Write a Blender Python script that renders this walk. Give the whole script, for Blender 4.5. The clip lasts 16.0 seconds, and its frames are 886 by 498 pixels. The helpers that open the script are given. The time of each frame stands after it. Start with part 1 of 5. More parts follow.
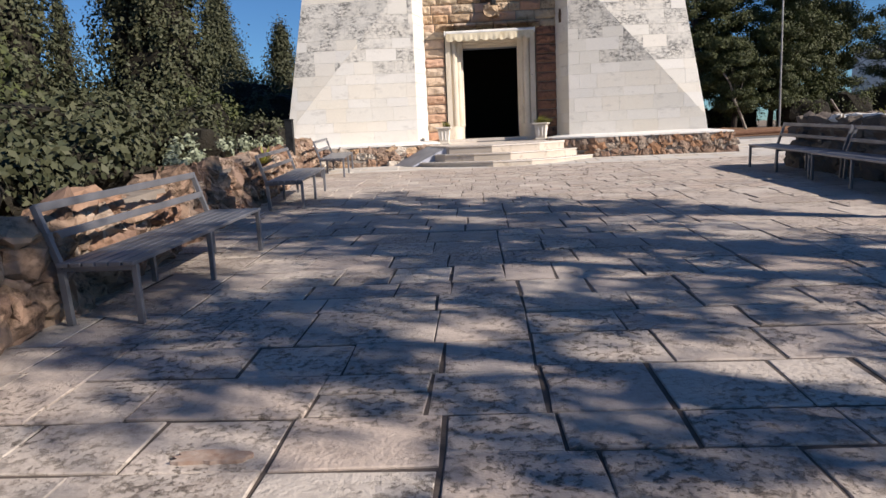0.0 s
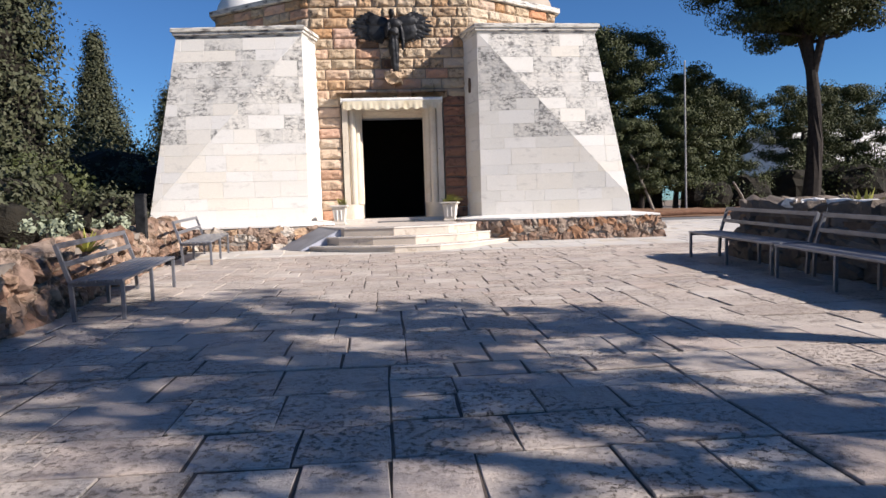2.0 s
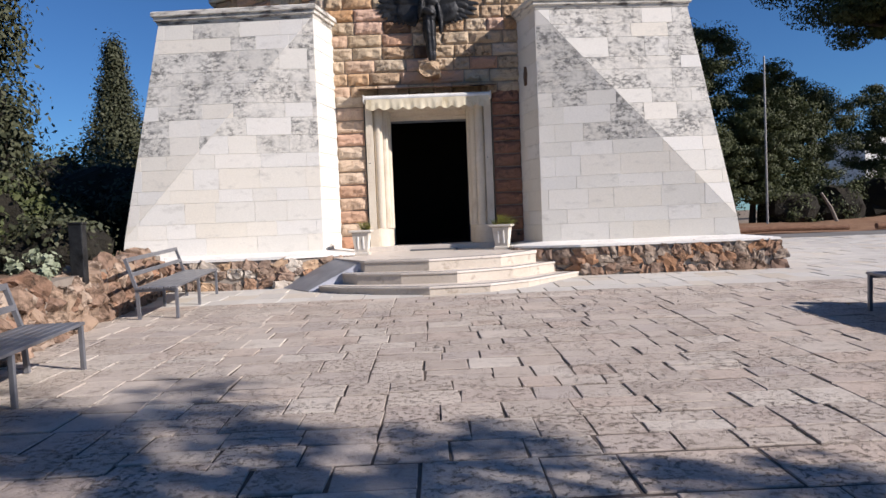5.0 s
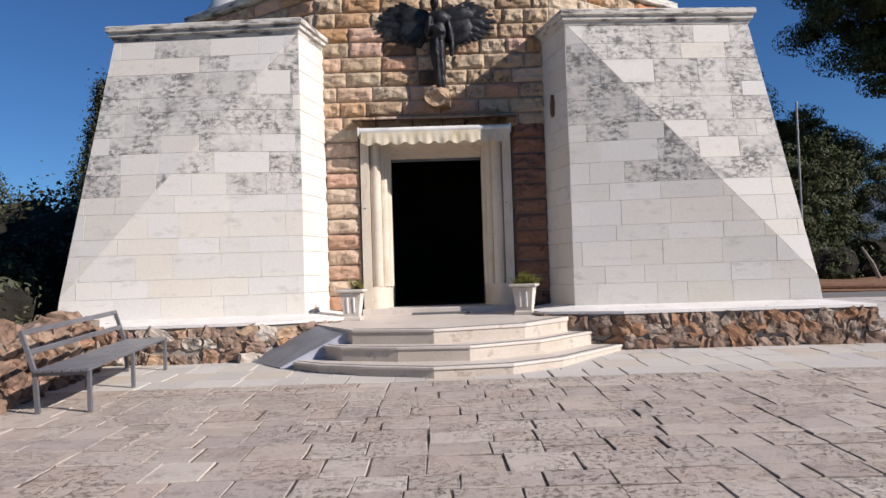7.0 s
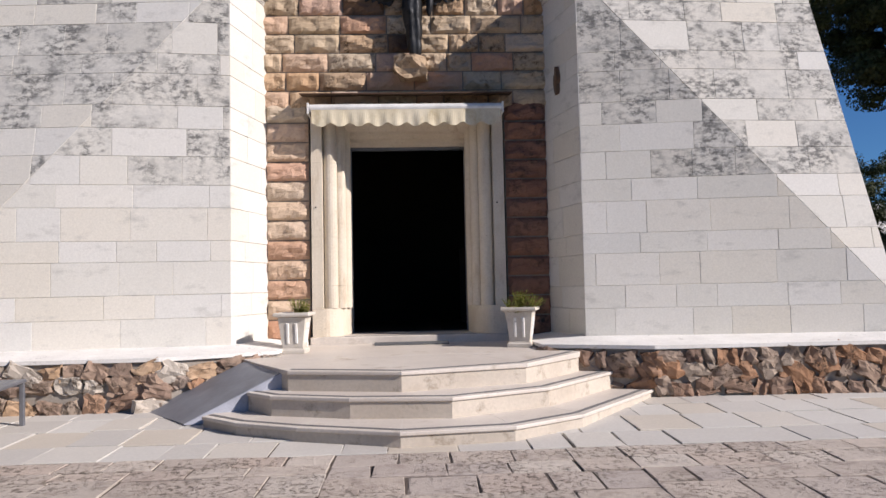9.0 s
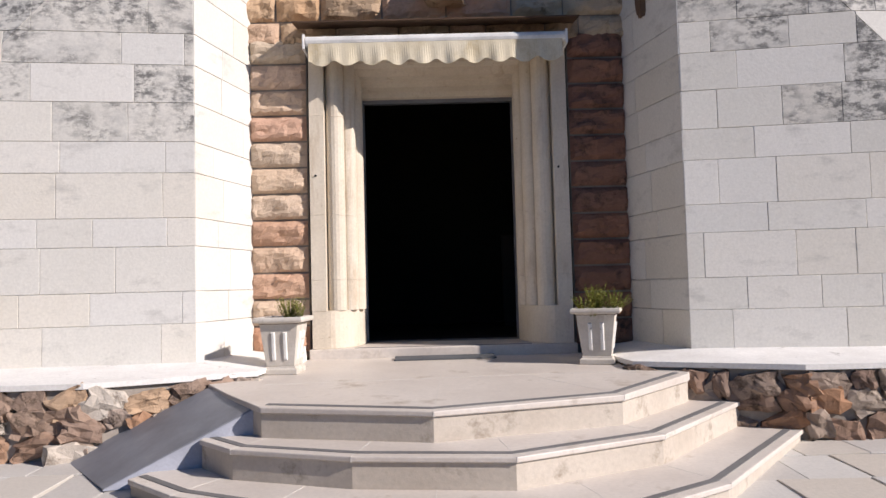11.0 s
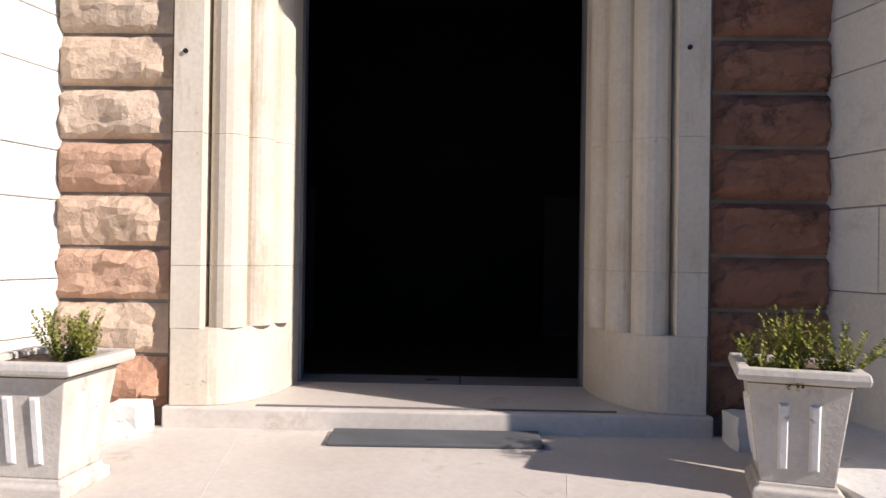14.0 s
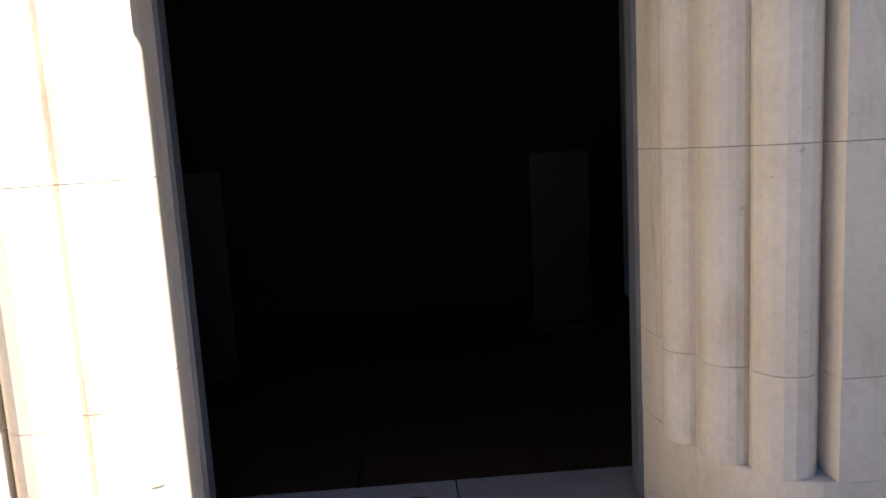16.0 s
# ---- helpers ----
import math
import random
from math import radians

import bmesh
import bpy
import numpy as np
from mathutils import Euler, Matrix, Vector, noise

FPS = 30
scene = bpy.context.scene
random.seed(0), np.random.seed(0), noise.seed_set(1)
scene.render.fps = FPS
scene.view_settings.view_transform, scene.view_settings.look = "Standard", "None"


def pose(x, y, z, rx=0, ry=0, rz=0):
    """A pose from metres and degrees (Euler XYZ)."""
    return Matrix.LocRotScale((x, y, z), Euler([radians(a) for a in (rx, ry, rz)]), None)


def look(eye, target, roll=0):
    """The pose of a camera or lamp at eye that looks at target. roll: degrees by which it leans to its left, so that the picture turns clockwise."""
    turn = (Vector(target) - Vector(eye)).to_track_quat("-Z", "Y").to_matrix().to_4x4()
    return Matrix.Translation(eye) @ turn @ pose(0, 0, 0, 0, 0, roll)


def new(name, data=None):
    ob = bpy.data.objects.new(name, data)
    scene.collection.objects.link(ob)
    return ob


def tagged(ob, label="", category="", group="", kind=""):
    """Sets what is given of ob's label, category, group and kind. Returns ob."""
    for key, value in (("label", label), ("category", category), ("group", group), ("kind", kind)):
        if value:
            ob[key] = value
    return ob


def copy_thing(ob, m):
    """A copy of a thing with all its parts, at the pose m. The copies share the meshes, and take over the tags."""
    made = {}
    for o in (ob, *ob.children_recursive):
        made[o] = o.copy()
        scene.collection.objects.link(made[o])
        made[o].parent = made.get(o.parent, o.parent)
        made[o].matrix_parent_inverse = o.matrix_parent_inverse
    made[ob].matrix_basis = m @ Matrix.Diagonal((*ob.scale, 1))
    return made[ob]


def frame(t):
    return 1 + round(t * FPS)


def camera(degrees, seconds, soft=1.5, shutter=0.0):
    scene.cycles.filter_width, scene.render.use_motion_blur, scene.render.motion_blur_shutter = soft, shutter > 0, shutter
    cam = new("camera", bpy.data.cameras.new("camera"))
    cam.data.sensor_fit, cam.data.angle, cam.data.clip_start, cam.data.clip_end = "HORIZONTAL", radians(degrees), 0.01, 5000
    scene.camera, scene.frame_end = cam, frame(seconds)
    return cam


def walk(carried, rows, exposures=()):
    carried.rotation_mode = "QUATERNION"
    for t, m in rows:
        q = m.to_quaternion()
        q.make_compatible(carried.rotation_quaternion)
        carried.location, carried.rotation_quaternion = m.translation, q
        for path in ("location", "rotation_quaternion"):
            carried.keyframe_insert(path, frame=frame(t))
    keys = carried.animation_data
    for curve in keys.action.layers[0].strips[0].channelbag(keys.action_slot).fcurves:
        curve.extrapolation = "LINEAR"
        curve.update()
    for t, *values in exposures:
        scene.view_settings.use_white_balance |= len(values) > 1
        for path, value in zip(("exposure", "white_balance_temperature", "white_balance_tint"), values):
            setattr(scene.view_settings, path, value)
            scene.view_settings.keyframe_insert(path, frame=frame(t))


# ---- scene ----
cam = camera(64.1, 16.0)
PATH = [
    (0, (-1.462, -1.998, 1.402), (-1.571, -0.027, 1.082), -2.6),
    (0.5, (-1.406, -1.357, 1.424), (-1.357, 0.585, 0.948), -0.1),
    (1, (-1.372, -0.633, 1.438), (-1.242, 1.348, 1.195), -1.2),
    (1.5, (-1.284, 0.057, 1.47), (-1.248, 2.053, 1.347), -0.2),
    (2, (-1.253, 0.797, 1.491), (-1.097, 2.788, 1.371), -1.8),
    (2.5, (-1.154, 1.442, 1.529), (-1.144, 3.434, 1.36), -2.0),
    (3, (-1.12, 2.113, 1.576), (-0.972, 4.107, 1.506), -3.2),
    (3.5, (-1.068, 2.75, 1.607), (-0.997, 4.746, 1.498), -2.4),
    (3.7, (-1.049, 3.031, 1.62), (-1.005, 5.028, 1.513), -1.1),
    (5.8, (-0.998, 5.727, 1.735), (-0.979, 7.726, 1.669), -2.9),
    (6, (-0.997, 5.988, 1.732), (-1.01, 7.983, 1.599), -1.7),
    (6.5, (-1.015, 6.677, 1.785), (-0.879, 8.673, 1.755), -1.6),
    (7, (-0.963, 7.345, 1.833), (-0.956, 9.344, 1.899), -1.8),
    (7.5, (-0.994, 8.033, 1.859), (-0.849, 10.019, 2.043), -0.8),
    (8, (-0.992, 8.69, 1.859), (-0.959, 10.684, 2.013), -0.9),
    (8.5, (-0.979, 9.385, 1.873), (-0.872, 11.375, 2.036), -0.6),
    (9, (-0.969, 10.053, 1.883), (-0.88, 12.048, 1.989), -1.2),
    (9.2, (-0.973, 10.323, 1.883), (-0.949, 12.32, 1.994), -1.0),
    (11.3, (-1.04, 12.93, 1.844), (-1.025, 14.927, 1.941), -1.5),
    (11.5, (-1.012, 13.184, 1.864), (-1.036, 15.183, 1.942), -0.4),
    (12, (-0.989, 13.794, 1.912), (-0.939, 15.792, 1.977), -0.9),
    (12.5, (-0.977, 14.456, 1.933), (-0.923, 16.455, 1.944), -1.4),
    (13, (-0.952, 15.08, 1.953), (-0.974, 17.08, 1.981), -1.6),
    (13.5, (-0.925, 15.711, 1.979), (-0.867, 17.711, 1.982), -1.9),
    (14, (-0.882, 16.277, 2.005), (-0.933, 18.277, 2.018), 0.8),
    (14.5, (-0.868, 16.775, 2.12), (-0.824, 18.774, 2.174), -0.6),
    (15, (-0.889, 17.15, 2.263), (-0.975, 19.148, 2.266), -2.1),
    (15.5, (-0.971, 17.554, 2.396), (-1.022, 19.552, 2.315), -0.9),
    (16, (-1.026, 17.908, 2.636), (-0.923, 19.885, 2.357), -3.2),
]
EXPOSURE = [(0, 0.5), (1.5, 0.7), (3.5, 0.58), (7, 0.28), (9, 0.25), (13, 0.28), (14.5, 0.7), (15, 0.9), (15.5, 1.1), (16, 1.25)]
walk(cam, [(t, look(eye, target, roll)) for t, eye, target, roll in PATH], [(t, e, 7000 - 420 * min(1, t / 3.5), 15 + 2 * min(1, t / 12)) for t, e in EXPOSURE])

# ---- world, sun ----
X0 = -1.0          # the building's axis
FY = 19.85         # plane of the pink stone wall
SUN_FROM = Vector((1.93, -0.95, 1.27)).normalized()
world = bpy.data.worlds.new("world")
scene.world = world
world.use_nodes = True
wn = world.node_tree.nodes
sky = wn.new("ShaderNodeTexSky")
sky.sky_type, sky.sun_disc = "NISHITA", False
sky.sun_elevation, sky.sun_rotation = math.asin(SUN_FROM.z), radians(116.2)
sky.altitude, sky.air_density, sky.dust_density, sky.ozone_density = 800, 1.0, 0.0, 2.0
bg = wn["Background"]
bg.inputs["Strength"].default_value = 0.044
deep = wn.new("ShaderNodeMix")
deep.data_type, deep.blend_type = "RGBA", "MULTIPLY"
deep.inputs[0].default_value, deep.inputs[7].default_value = 1.0, (0.56, 1.06, 1.60, 1)
world.node_tree.links.new(sky.outputs[0], deep.inputs[6])
world.node_tree.links.new(deep.outputs[2], bg.inputs[0])
sun = new("sun", bpy.data.lights.new("sun", "SUN"))
sun.data.energy, sun.data.angle, sun.data.color = 4.9, radians(0.55), (1.0, 0.952, 0.89)
sun.matrix_world = look(SUN_FROM * 60, (0, 0, 0))


# ---- materials ----
def ramp(nt, fac, stops):
    r = nt.nodes.new("ShaderNodeValToRGB")
    el = r.color_ramp.elements
    while len(el) < len(stops):
        el.new(0.5)
    for e, (p, c) in zip(el, stops):
        e.position, e.color = p, (*c, 1)
    nt.links.new(fac, r.inputs[0])
    return r.outputs[0]


def mix(nt, fac, a, b, mode="MIX"):
    m = nt.nodes.new("ShaderNodeMix")
    m.data_type, m.blend_type = "RGBA", mode
    for sock, val in ((m.inputs[0], fac), (m.inputs[6], a), (m.inputs[7], b)):
        if isinstance(val, (int, float)):
            sock.default_value = val
        elif isinstance(val, tuple):
            sock.default_value = (*val, 1)
        else:
            nt.links.new(val, sock)
    return m.outputs[2]


def noise_tex(nt, scale, detail=6, rough=0.6, stretch=None, world_space=True):
    geo = nt.nodes.new("ShaderNodeNewGeometry")
    vec = geo.outputs["Position"]
    if stretch:
        mp = nt.nodes.new("ShaderNodeMapping")
        mp.inputs["Scale"].default_value = stretch
        nt.links.new(vec, mp.inputs[0])
        vec = mp.outputs[0]
    n = nt.nodes.new("ShaderNodeTexNoise")
    n.inputs["Scale"].default_value, n.inputs["Detail"].default_value = scale, detail
    n.inputs["Roughness"].default_value = rough
    nt.links.new(vec, n.inputs["Vector"])
    return n.outputs["Fac"]


def material(name, dark, light, big=1.5, fine=40, rough=0.8, bump=0.3, bump_size=0.01, metal=0.0, stain=None, piece=None, island=False, pits=None):
    """Base colour from two noises; piece: colours spread over the pieces; stain: (colour, scale, low, high, stretch)."""
    m = bpy.data.materials.new(name)
    m.use_nodes = True
    nt = m.node_tree
    bsdf = nt.nodes["Principled BSDF"]
    a = noise_tex(nt, big)
    b = noise_tex(nt, fine, 4)
    col = ramp(nt, a, [(0.3, dark), (0.7, light)])
    if piece:
        if island:
            rnd = nt.nodes.new("ShaderNodeNewGeometry").outputs["Random Per Island"]
        else:
            rnd = nt.nodes.new("ShaderNodeObjectInfo").outputs["Random"]
        steps = [(i / max(1, len(piece) - 1), c) for i, c in enumerate(piece)]
        col = mix(nt, 0.72, col, ramp(nt, rnd, steps))
    if stain:
        sc, ss, lo, hi, st = stain
        s = noise_tex(nt, ss, 8, 0.7, st)
        col = mix(nt, ramp(nt, s, [(lo, (0, 0, 0)), (hi, (1, 1, 1))]), col, sc)
    height = b
    if pits:
        # pits: (colour, scale, low, high), worn holes that also sink into the relief
        pc, ps, lo, hi, pscale, flat = pits + (2.3, None)[len(pits) - 4:]
        p = noise_tex(nt, ps, 8, 0.72, flat)
        patch = ramp(nt, noise_tex(nt, pscale, 3), [(0.40, (0.05, 0.05, 0.05)), (0.58, (1, 1, 1))])
        hole = mix(nt, 1.0, ramp(nt, p, [(lo, (1, 1, 1)), (hi, (0, 0, 0))]), patch, "MULTIPLY")
        col = mix(nt, hole, col, pc)
        height = mix(nt, 0.55, b, ramp(nt, hole, [(0.0, (1, 1, 1)), (1.0, (0, 0, 0))]))
    grain = ramp(nt, b, [(0.25, (0.82, 0.82, 0.82)), (0.75, (1.1, 1.1, 1.1))])
    col = mix(nt, 0.6, col, grain, "MULTIPLY")
    nt.links.new(col, bsdf.inputs["Base Color"])
    rr = nt.nodes.new("ShaderNodeMapRange")
    rr.inputs["To Min"].default_value, rr.inputs["To Max"].default_value = max(0, rough - 0.12), min(1, rough + 0.12)
    nt.links.new(b, rr.inputs[0])
    nt.links.new(rr.outputs[0], bsdf.inputs["Roughness"])
    bsdf.inputs["Metallic"].default_value = metal
    bsdf.inputs["Specular IOR Level"].default_value = 0.3
    if bump:
        bp = nt.nodes.new("ShaderNodeBump")
        bp.inputs["Strength"].default_value, bp.inputs["Distance"].default_value = bump, bump_size
        nt.links.new(height, bp.inputs["Height"])
        nt.links.new(bp.outputs[0], bsdf.inputs["Normal"])
    return m


def plain(name, colour, rough=0.6, metal=0.0):
    return material(name, tuple(c * 0.8 for c in colour), tuple(min(1, c * 1.15) for c in colour), 3, 60, rough, 0.12, 0.004, metal)


M_ASHLAR = material("white limestone ashlar", (0.60, 0.57, 0.50), (0.70, 0.67, 0.60), 1.1, 45, 0.85, 0.25, 0.006,
                    piece=[(0.62, 0.60, 0.55), (0.68, 0.66, 0.61), (0.67, 0.62, 0.53), (0.71, 0.69, 0.65), (0.64, 0.63, 0.60)],
                    stain=((0.40, 0.385, 0.355), 2.2, 0.56, 0.82, (1, 1, 2.4)))
M_ASHLAR_DIRTY = material("lichen-blackened limestone", (0.58, 0.55, 0.49), (0.68, 0.65, 0.58), 1.1, 45, 0.9, 0.35, 0.008,
                          piece=[(0.58, 0.56, 0.51), (0.66, 0.64, 0.59), (0.62, 0.59, 0.53)],
                          stain=((0.46, 0.45, 0.425), 3.0, 0.48, 0.74, (0.9, 0.9, 1.8)), pits=((0.17, 0.167, 0.158), 11, 0.42, 0.56, 2.6, (0.9, 0.9, 1.5)))
M_JOINT = material("lime mortar joint", (0.60, 0.57, 0.52), (0.68, 0.65, 0.60), 3, 60, 0.95, 0.3)
M_CORNICE = material("weathered limestone cornice", (0.56, 0.53, 0.47), (0.68, 0.65, 0.58), 2, 40, 0.85, 0.3,
                     stain=((0.11, 0.10, 0.095), 2.6, 0.48, 0.62, (1, 1, 5)))
M_PINK = material("rock-faced pink stone", (0.36, 0.24, 0.17), (0.52, 0.38, 0.27), 3.0, 30, 0.9, 0.6, 0.02,
                  piece=[(0.55, 0.33, 0.22), (0.58, 0.45, 0.33), (0.48, 0.25, 0.15), (0.60, 0.52, 0.41), (0.50, 0.20, 0.08), (0.57, 0.38, 0.29), (0.50, 0.43, 0.33)])
M_TAN = material("rock-faced buff stone", (0.34, 0.24, 0.15), (0.50, 0.39, 0.27), 3.0, 30, 0.9, 0.6, 0.02,
                 piece=[(0.46, 0.34, 0.22), (0.53, 0.44, 0.32), (0.38, 0.25, 0.15), (0.57, 0.50, 0.39), (0.46, 0.24, 0.10), (0.48, 0.39, 0.28)], pits=((0.13, 0.085, 0.05), 9, 0.36, 0.5))
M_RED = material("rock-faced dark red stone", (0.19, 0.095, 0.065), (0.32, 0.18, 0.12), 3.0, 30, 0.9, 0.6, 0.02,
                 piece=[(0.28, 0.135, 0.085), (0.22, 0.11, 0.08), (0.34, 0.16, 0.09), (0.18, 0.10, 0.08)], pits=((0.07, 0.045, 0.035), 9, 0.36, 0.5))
# Serves sooty stone and, around the statue, its wing shadow painted into blocks.
M_SOOT_SHADE = material("sooty pink stone with statue shade", (0.05, 0.04, 0.035), (0.14, 0.09, 0.06), 4.0, 30, 0.9, 0.6, 0.02,
                  piece=[(0.08, 0.06, 0.05), (0.17, 0.10, 0.06), (0.05, 0.042, 0.04)])
RUBBLE = [(0.25, 0.14, 0.09), (0.32, 0.22, 0.16), (0.16, 0.095, 0.07), (0.42, 0.35, 0.28), (0.25, 0.17, 0.125), (0.36, 0.17, 0.075), (0.20, 0.13, 0.10)]
M_RUBBLE = material("rubble fieldstone", (0.19, 0.13, 0.095), (0.42, 0.33, 0.26), 5.0, 35, 0.9, 0.7, 0.025, piece=RUBBLE, pits=((0.08, 0.055, 0.04), 13, 0.38, 0.52))
M_RUBBLE_PALE = material("pale rubble fieldstone", (0.28, 0.21, 0.16), (0.50, 0.42, 0.34), 5.0, 35, 0.9, 0.7, 0.025, piece=RUBBLE + [(0.55, 0.50, 0.43), (0.60, 0.55, 0.48), (0.50, 0.26, 0.09), (0.48, 0.42, 0.35)],
                         pits=((0.12, 0.085, 0.06), 13, 0.36, 0.5))
M_PLMORTAR = material("grey plinth mortar", (0.26, 0.225, 0.19), (0.38, 0.34, 0.295), 4, 50, 0.95, 0.5)
M_ROCK = material("rough terrace rock", (0.20, 0.135, 0.10), (0.36, 0.27, 0.21), 5.0, 30, 0.95, 0.7, 0.03,
                  piece=[(0.25, 0.13, 0.08), (0.36, 0.26, 0.18), (0.18, 0.10, 0.07), (0.46, 0.38, 0.30), (0.34, 0.16, 0.08)], pits=((0.07, 0.045, 0.03), 8, 0.40, 0.55))
M_GREYROCK = material("brown-grey planter rock", (0.11, 0.085, 0.065), (0.20, 0.165, 0.135), 5.0, 30, 0.95, 0.7, 0.03,
                      piece=[(0.13, 0.10, 0.075), (0.20, 0.165, 0.135), (0.09, 0.07, 0.055)])
M_MORTAR = material("dark wall mortar", (0.19, 0.16, 0.13), (0.29, 0.25, 0.21), 3, 50, 0.95, 0.5)
M_LEDGE = material("whitewashed ledge", (0.66, 0.64, 0.60), (0.80, 0.78, 0.74), 3, 40, 0.9, 0.3,
                   stain=((0.30, 0.28, 0.25), 6.0, 0.62, 0.70, (1, 1, 3)))
PAVE = [(0.47, 0.395, 0.335), (0.55, 0.485, 0.42), (0.41, 0.345, 0.295), (0.61, 0.55, 0.48), (0.51, 0.41, 0.34), (0.43, 0.375, 0.34), (0.54, 0.46, 0.39)]
M_PAVE = material("worn limestone paving", (0.36, 0.31, 0.265), (0.48, 0.425, 0.37), 4.5, 34, 0.75, 0.9, 0.024, piece=PAVE,
                  stain=((0.24, 0.19, 0.16), 5.0, 0.52, 0.78, None), pits=((0.18, 0.145, 0.115), 22, 0.365, 0.48, 1.3))
M_PAVE_FAR = material("worn limestone paving away", (0.36, 0.31, 0.265), (0.48, 0.425, 0.37), 4.5, 34, 0.75, 0.9, 0.024, piece=PAVE, island=True,
                      stain=((0.24, 0.19, 0.16), 5.0, 0.52, 0.78, None), pits=((0.18, 0.145, 0.115), 22, 0.365, 0.48, 1.3))
M_SLAB = material("pale forecourt slab", (0.46, 0.43, 0.385), (0.56, 0.53, 0.485), 1.5, 40, 0.7, 0.3, 0.006,
                  piece=[(0.54, 0.51, 0.47), (0.48, 0.455, 0.42), (0.58, 0.56, 0.52), (0.52, 0.45, 0.36)])
M_GAP = material("earthy paving joint", (0.075, 0.06, 0.05), (0.125, 0.10, 0.085), 6, 50, 0.95, 0.5)
M_STEP = material("polished limestone step", (0.54, 0.48, 0.42), (0.66, 0.605, 0.54), 1.2, 30, 0.5, 0.2, 0.004,
                  stain=((0.34, 0.27, 0.20), 2.4, 0.58, 0.75, None))
M_RISER = material("stained limestone riser", (0.46, 0.40, 0.33), (0.58, 0.52, 0.44), 2.0, 30, 0.7, 0.3, 0.006,
                   stain=((0.24, 0.19, 0.14), 4.0, 0.55, 0.72, None))
M_STRIP = plain("grey grit strip", (0.17, 0.165, 0.16), 0.9)
M_JAMB = material("cream dressed stone", (0.58, 0.50, 0.39), (0.69, 0.62, 0.51), 1.6, 40, 0.75, 0.3, 0.006,
                  stain=((0.40, 0.29, 0.18), 2.4, 0.56, 0.78, (2.2, 2.2, 0.4)), pits=((0.34, 0.24, 0.15), 22, 0.28, 0.38))
M_STEEL = plain("grey painted steel", (0.21, 0.215, 0.235), 0.42, 0.5)
M_RAMP = plain("grey checker plate", (0.26, 0.27, 0.30), 0.55, 0.3)
M_RAMPSIDE = plain("pale painted board", (0.40, 0.42, 0.48), 0.6)
M_CANVAS = material("cream awning canvas", (0.62, 0.54, 0.38), (0.72, 0.65, 0.50), 3, 60, 0.9, 0.2, 0.004,
                    stain=((0.46, 0.36, 0.20), 3.0, 0.52, 0.72, (1, 1, 0.6)))
M_WHITE = plain("white enamelled metal", (0.75, 0.74, 0.71), 0.4)
M_RUST = plain("rusty sheet cap", (0.12, 0.075, 0.05), 0.8, 0.3)
M_BRONZE = material("blackened bronze", (0.012, 0.012, 0.013), (0.05, 0.052, 0.055), 6, 30, 0.5, 0.5, 0.01, 0.6)
# Near-black: the room's darkness is put into the colour; panes and tank reuse it.
M_DARK = plain("near-black for the unlit room", (0.010, 0.008, 0.006), 0.9)
M_INFLOOR = material("grey interior tile", (0.16, 0.16, 0.16), (0.24, 0.24, 0.24), 2, 40, 0.6, 0.1)
# Brown darkened past its own tone to carry the room's dimness.
M_DIMBROWN = plain("brown dimmed for the unlit room", (0.022, 0.010, 0.006), 0.6)
M_POT = material("cast stone planter", (0.52, 0.47, 0.40), (0.64, 0.59, 0.52), 4, 50, 0.85, 0.4, 0.006,
                 stain=((0.28, 0.22, 0.15), 5.0, 0.55, 0.72, (1, 1, 0.6)))
M_SOIL = material("dry soil", (0.10, 0.07, 0.05), (0.19, 0.13, 0.09), 3, 30, 0.98, 0.8, 0.03)
M_MAT = plain("grey rubber doormat", (0.10, 0.105, 0.11), 0.9)
M_DOME = material("white rendered dome", (0.72, 0.71, 0.68), (0.80, 0.79, 0.76), 1, 40, 0.85, 0.15)
M_SHEET = material("ribbed brown sheet roof", (0.30, 0.255, 0.20), (0.38, 0.33, 0.27), 1, 30, 0.6, 0.15)
M_BARK = material("dark pine bark", (0.016, 0.013, 0.011), (0.042, 0.034, 0.028), 4, 20, 0.95, 0.9, 0.03)
M_GROUND = material("dry stony ground", (0.20, 0.15, 0.105), (0.30, 0.24, 0.18), 0.35, 12, 0.98, 0.8, 0.05,
                    stain=((0.13, 0.105, 0.06), 0.8, 0.5, 0.65, None))
M_EARTH = material("red-brown earth bank", (0.17, 0.09, 0.05), (0.28, 0.165, 0.10), 1.2, 15, 0.98, 0.8, 0.05)
M_ASPHALT = material("grey asphalt lane", (0.14, 0.135, 0.13), (0.21, 0.20, 0.19), 0.6, 40, 0.9, 0.4)
M_FARWALL = material("white house render", (0.68, 0.67, 0.64), (0.76, 0.75, 0.72), 0.6, 20, 0.9, 0.1)
M_DEADWOOD = material("weathered bare wood", (0.20, 0.17, 0.14), (0.34, 0.30, 0.25), 5, 30, 0.9, 0.5)
M_BARKRED = material("reddish log bark", (0.13, 0.065, 0.04), (0.22, 0.12, 0.075), 5, 25, 0.95, 0.8, 0.02)
M_PIPE = plain("dull galvanised post", (0.28, 0.27, 0.26), 0.5, 0.5)


def leaf_material(name, a, b, c):
    m = material(name, a, b, 1.2, 12, 0.65, 0, piece=[a, b, c, a], island=True)
    bs = m.node_tree.nodes["Principled BSDF"]
    bs.inputs["Transmission Weight"].default_value = 0.0
    return m


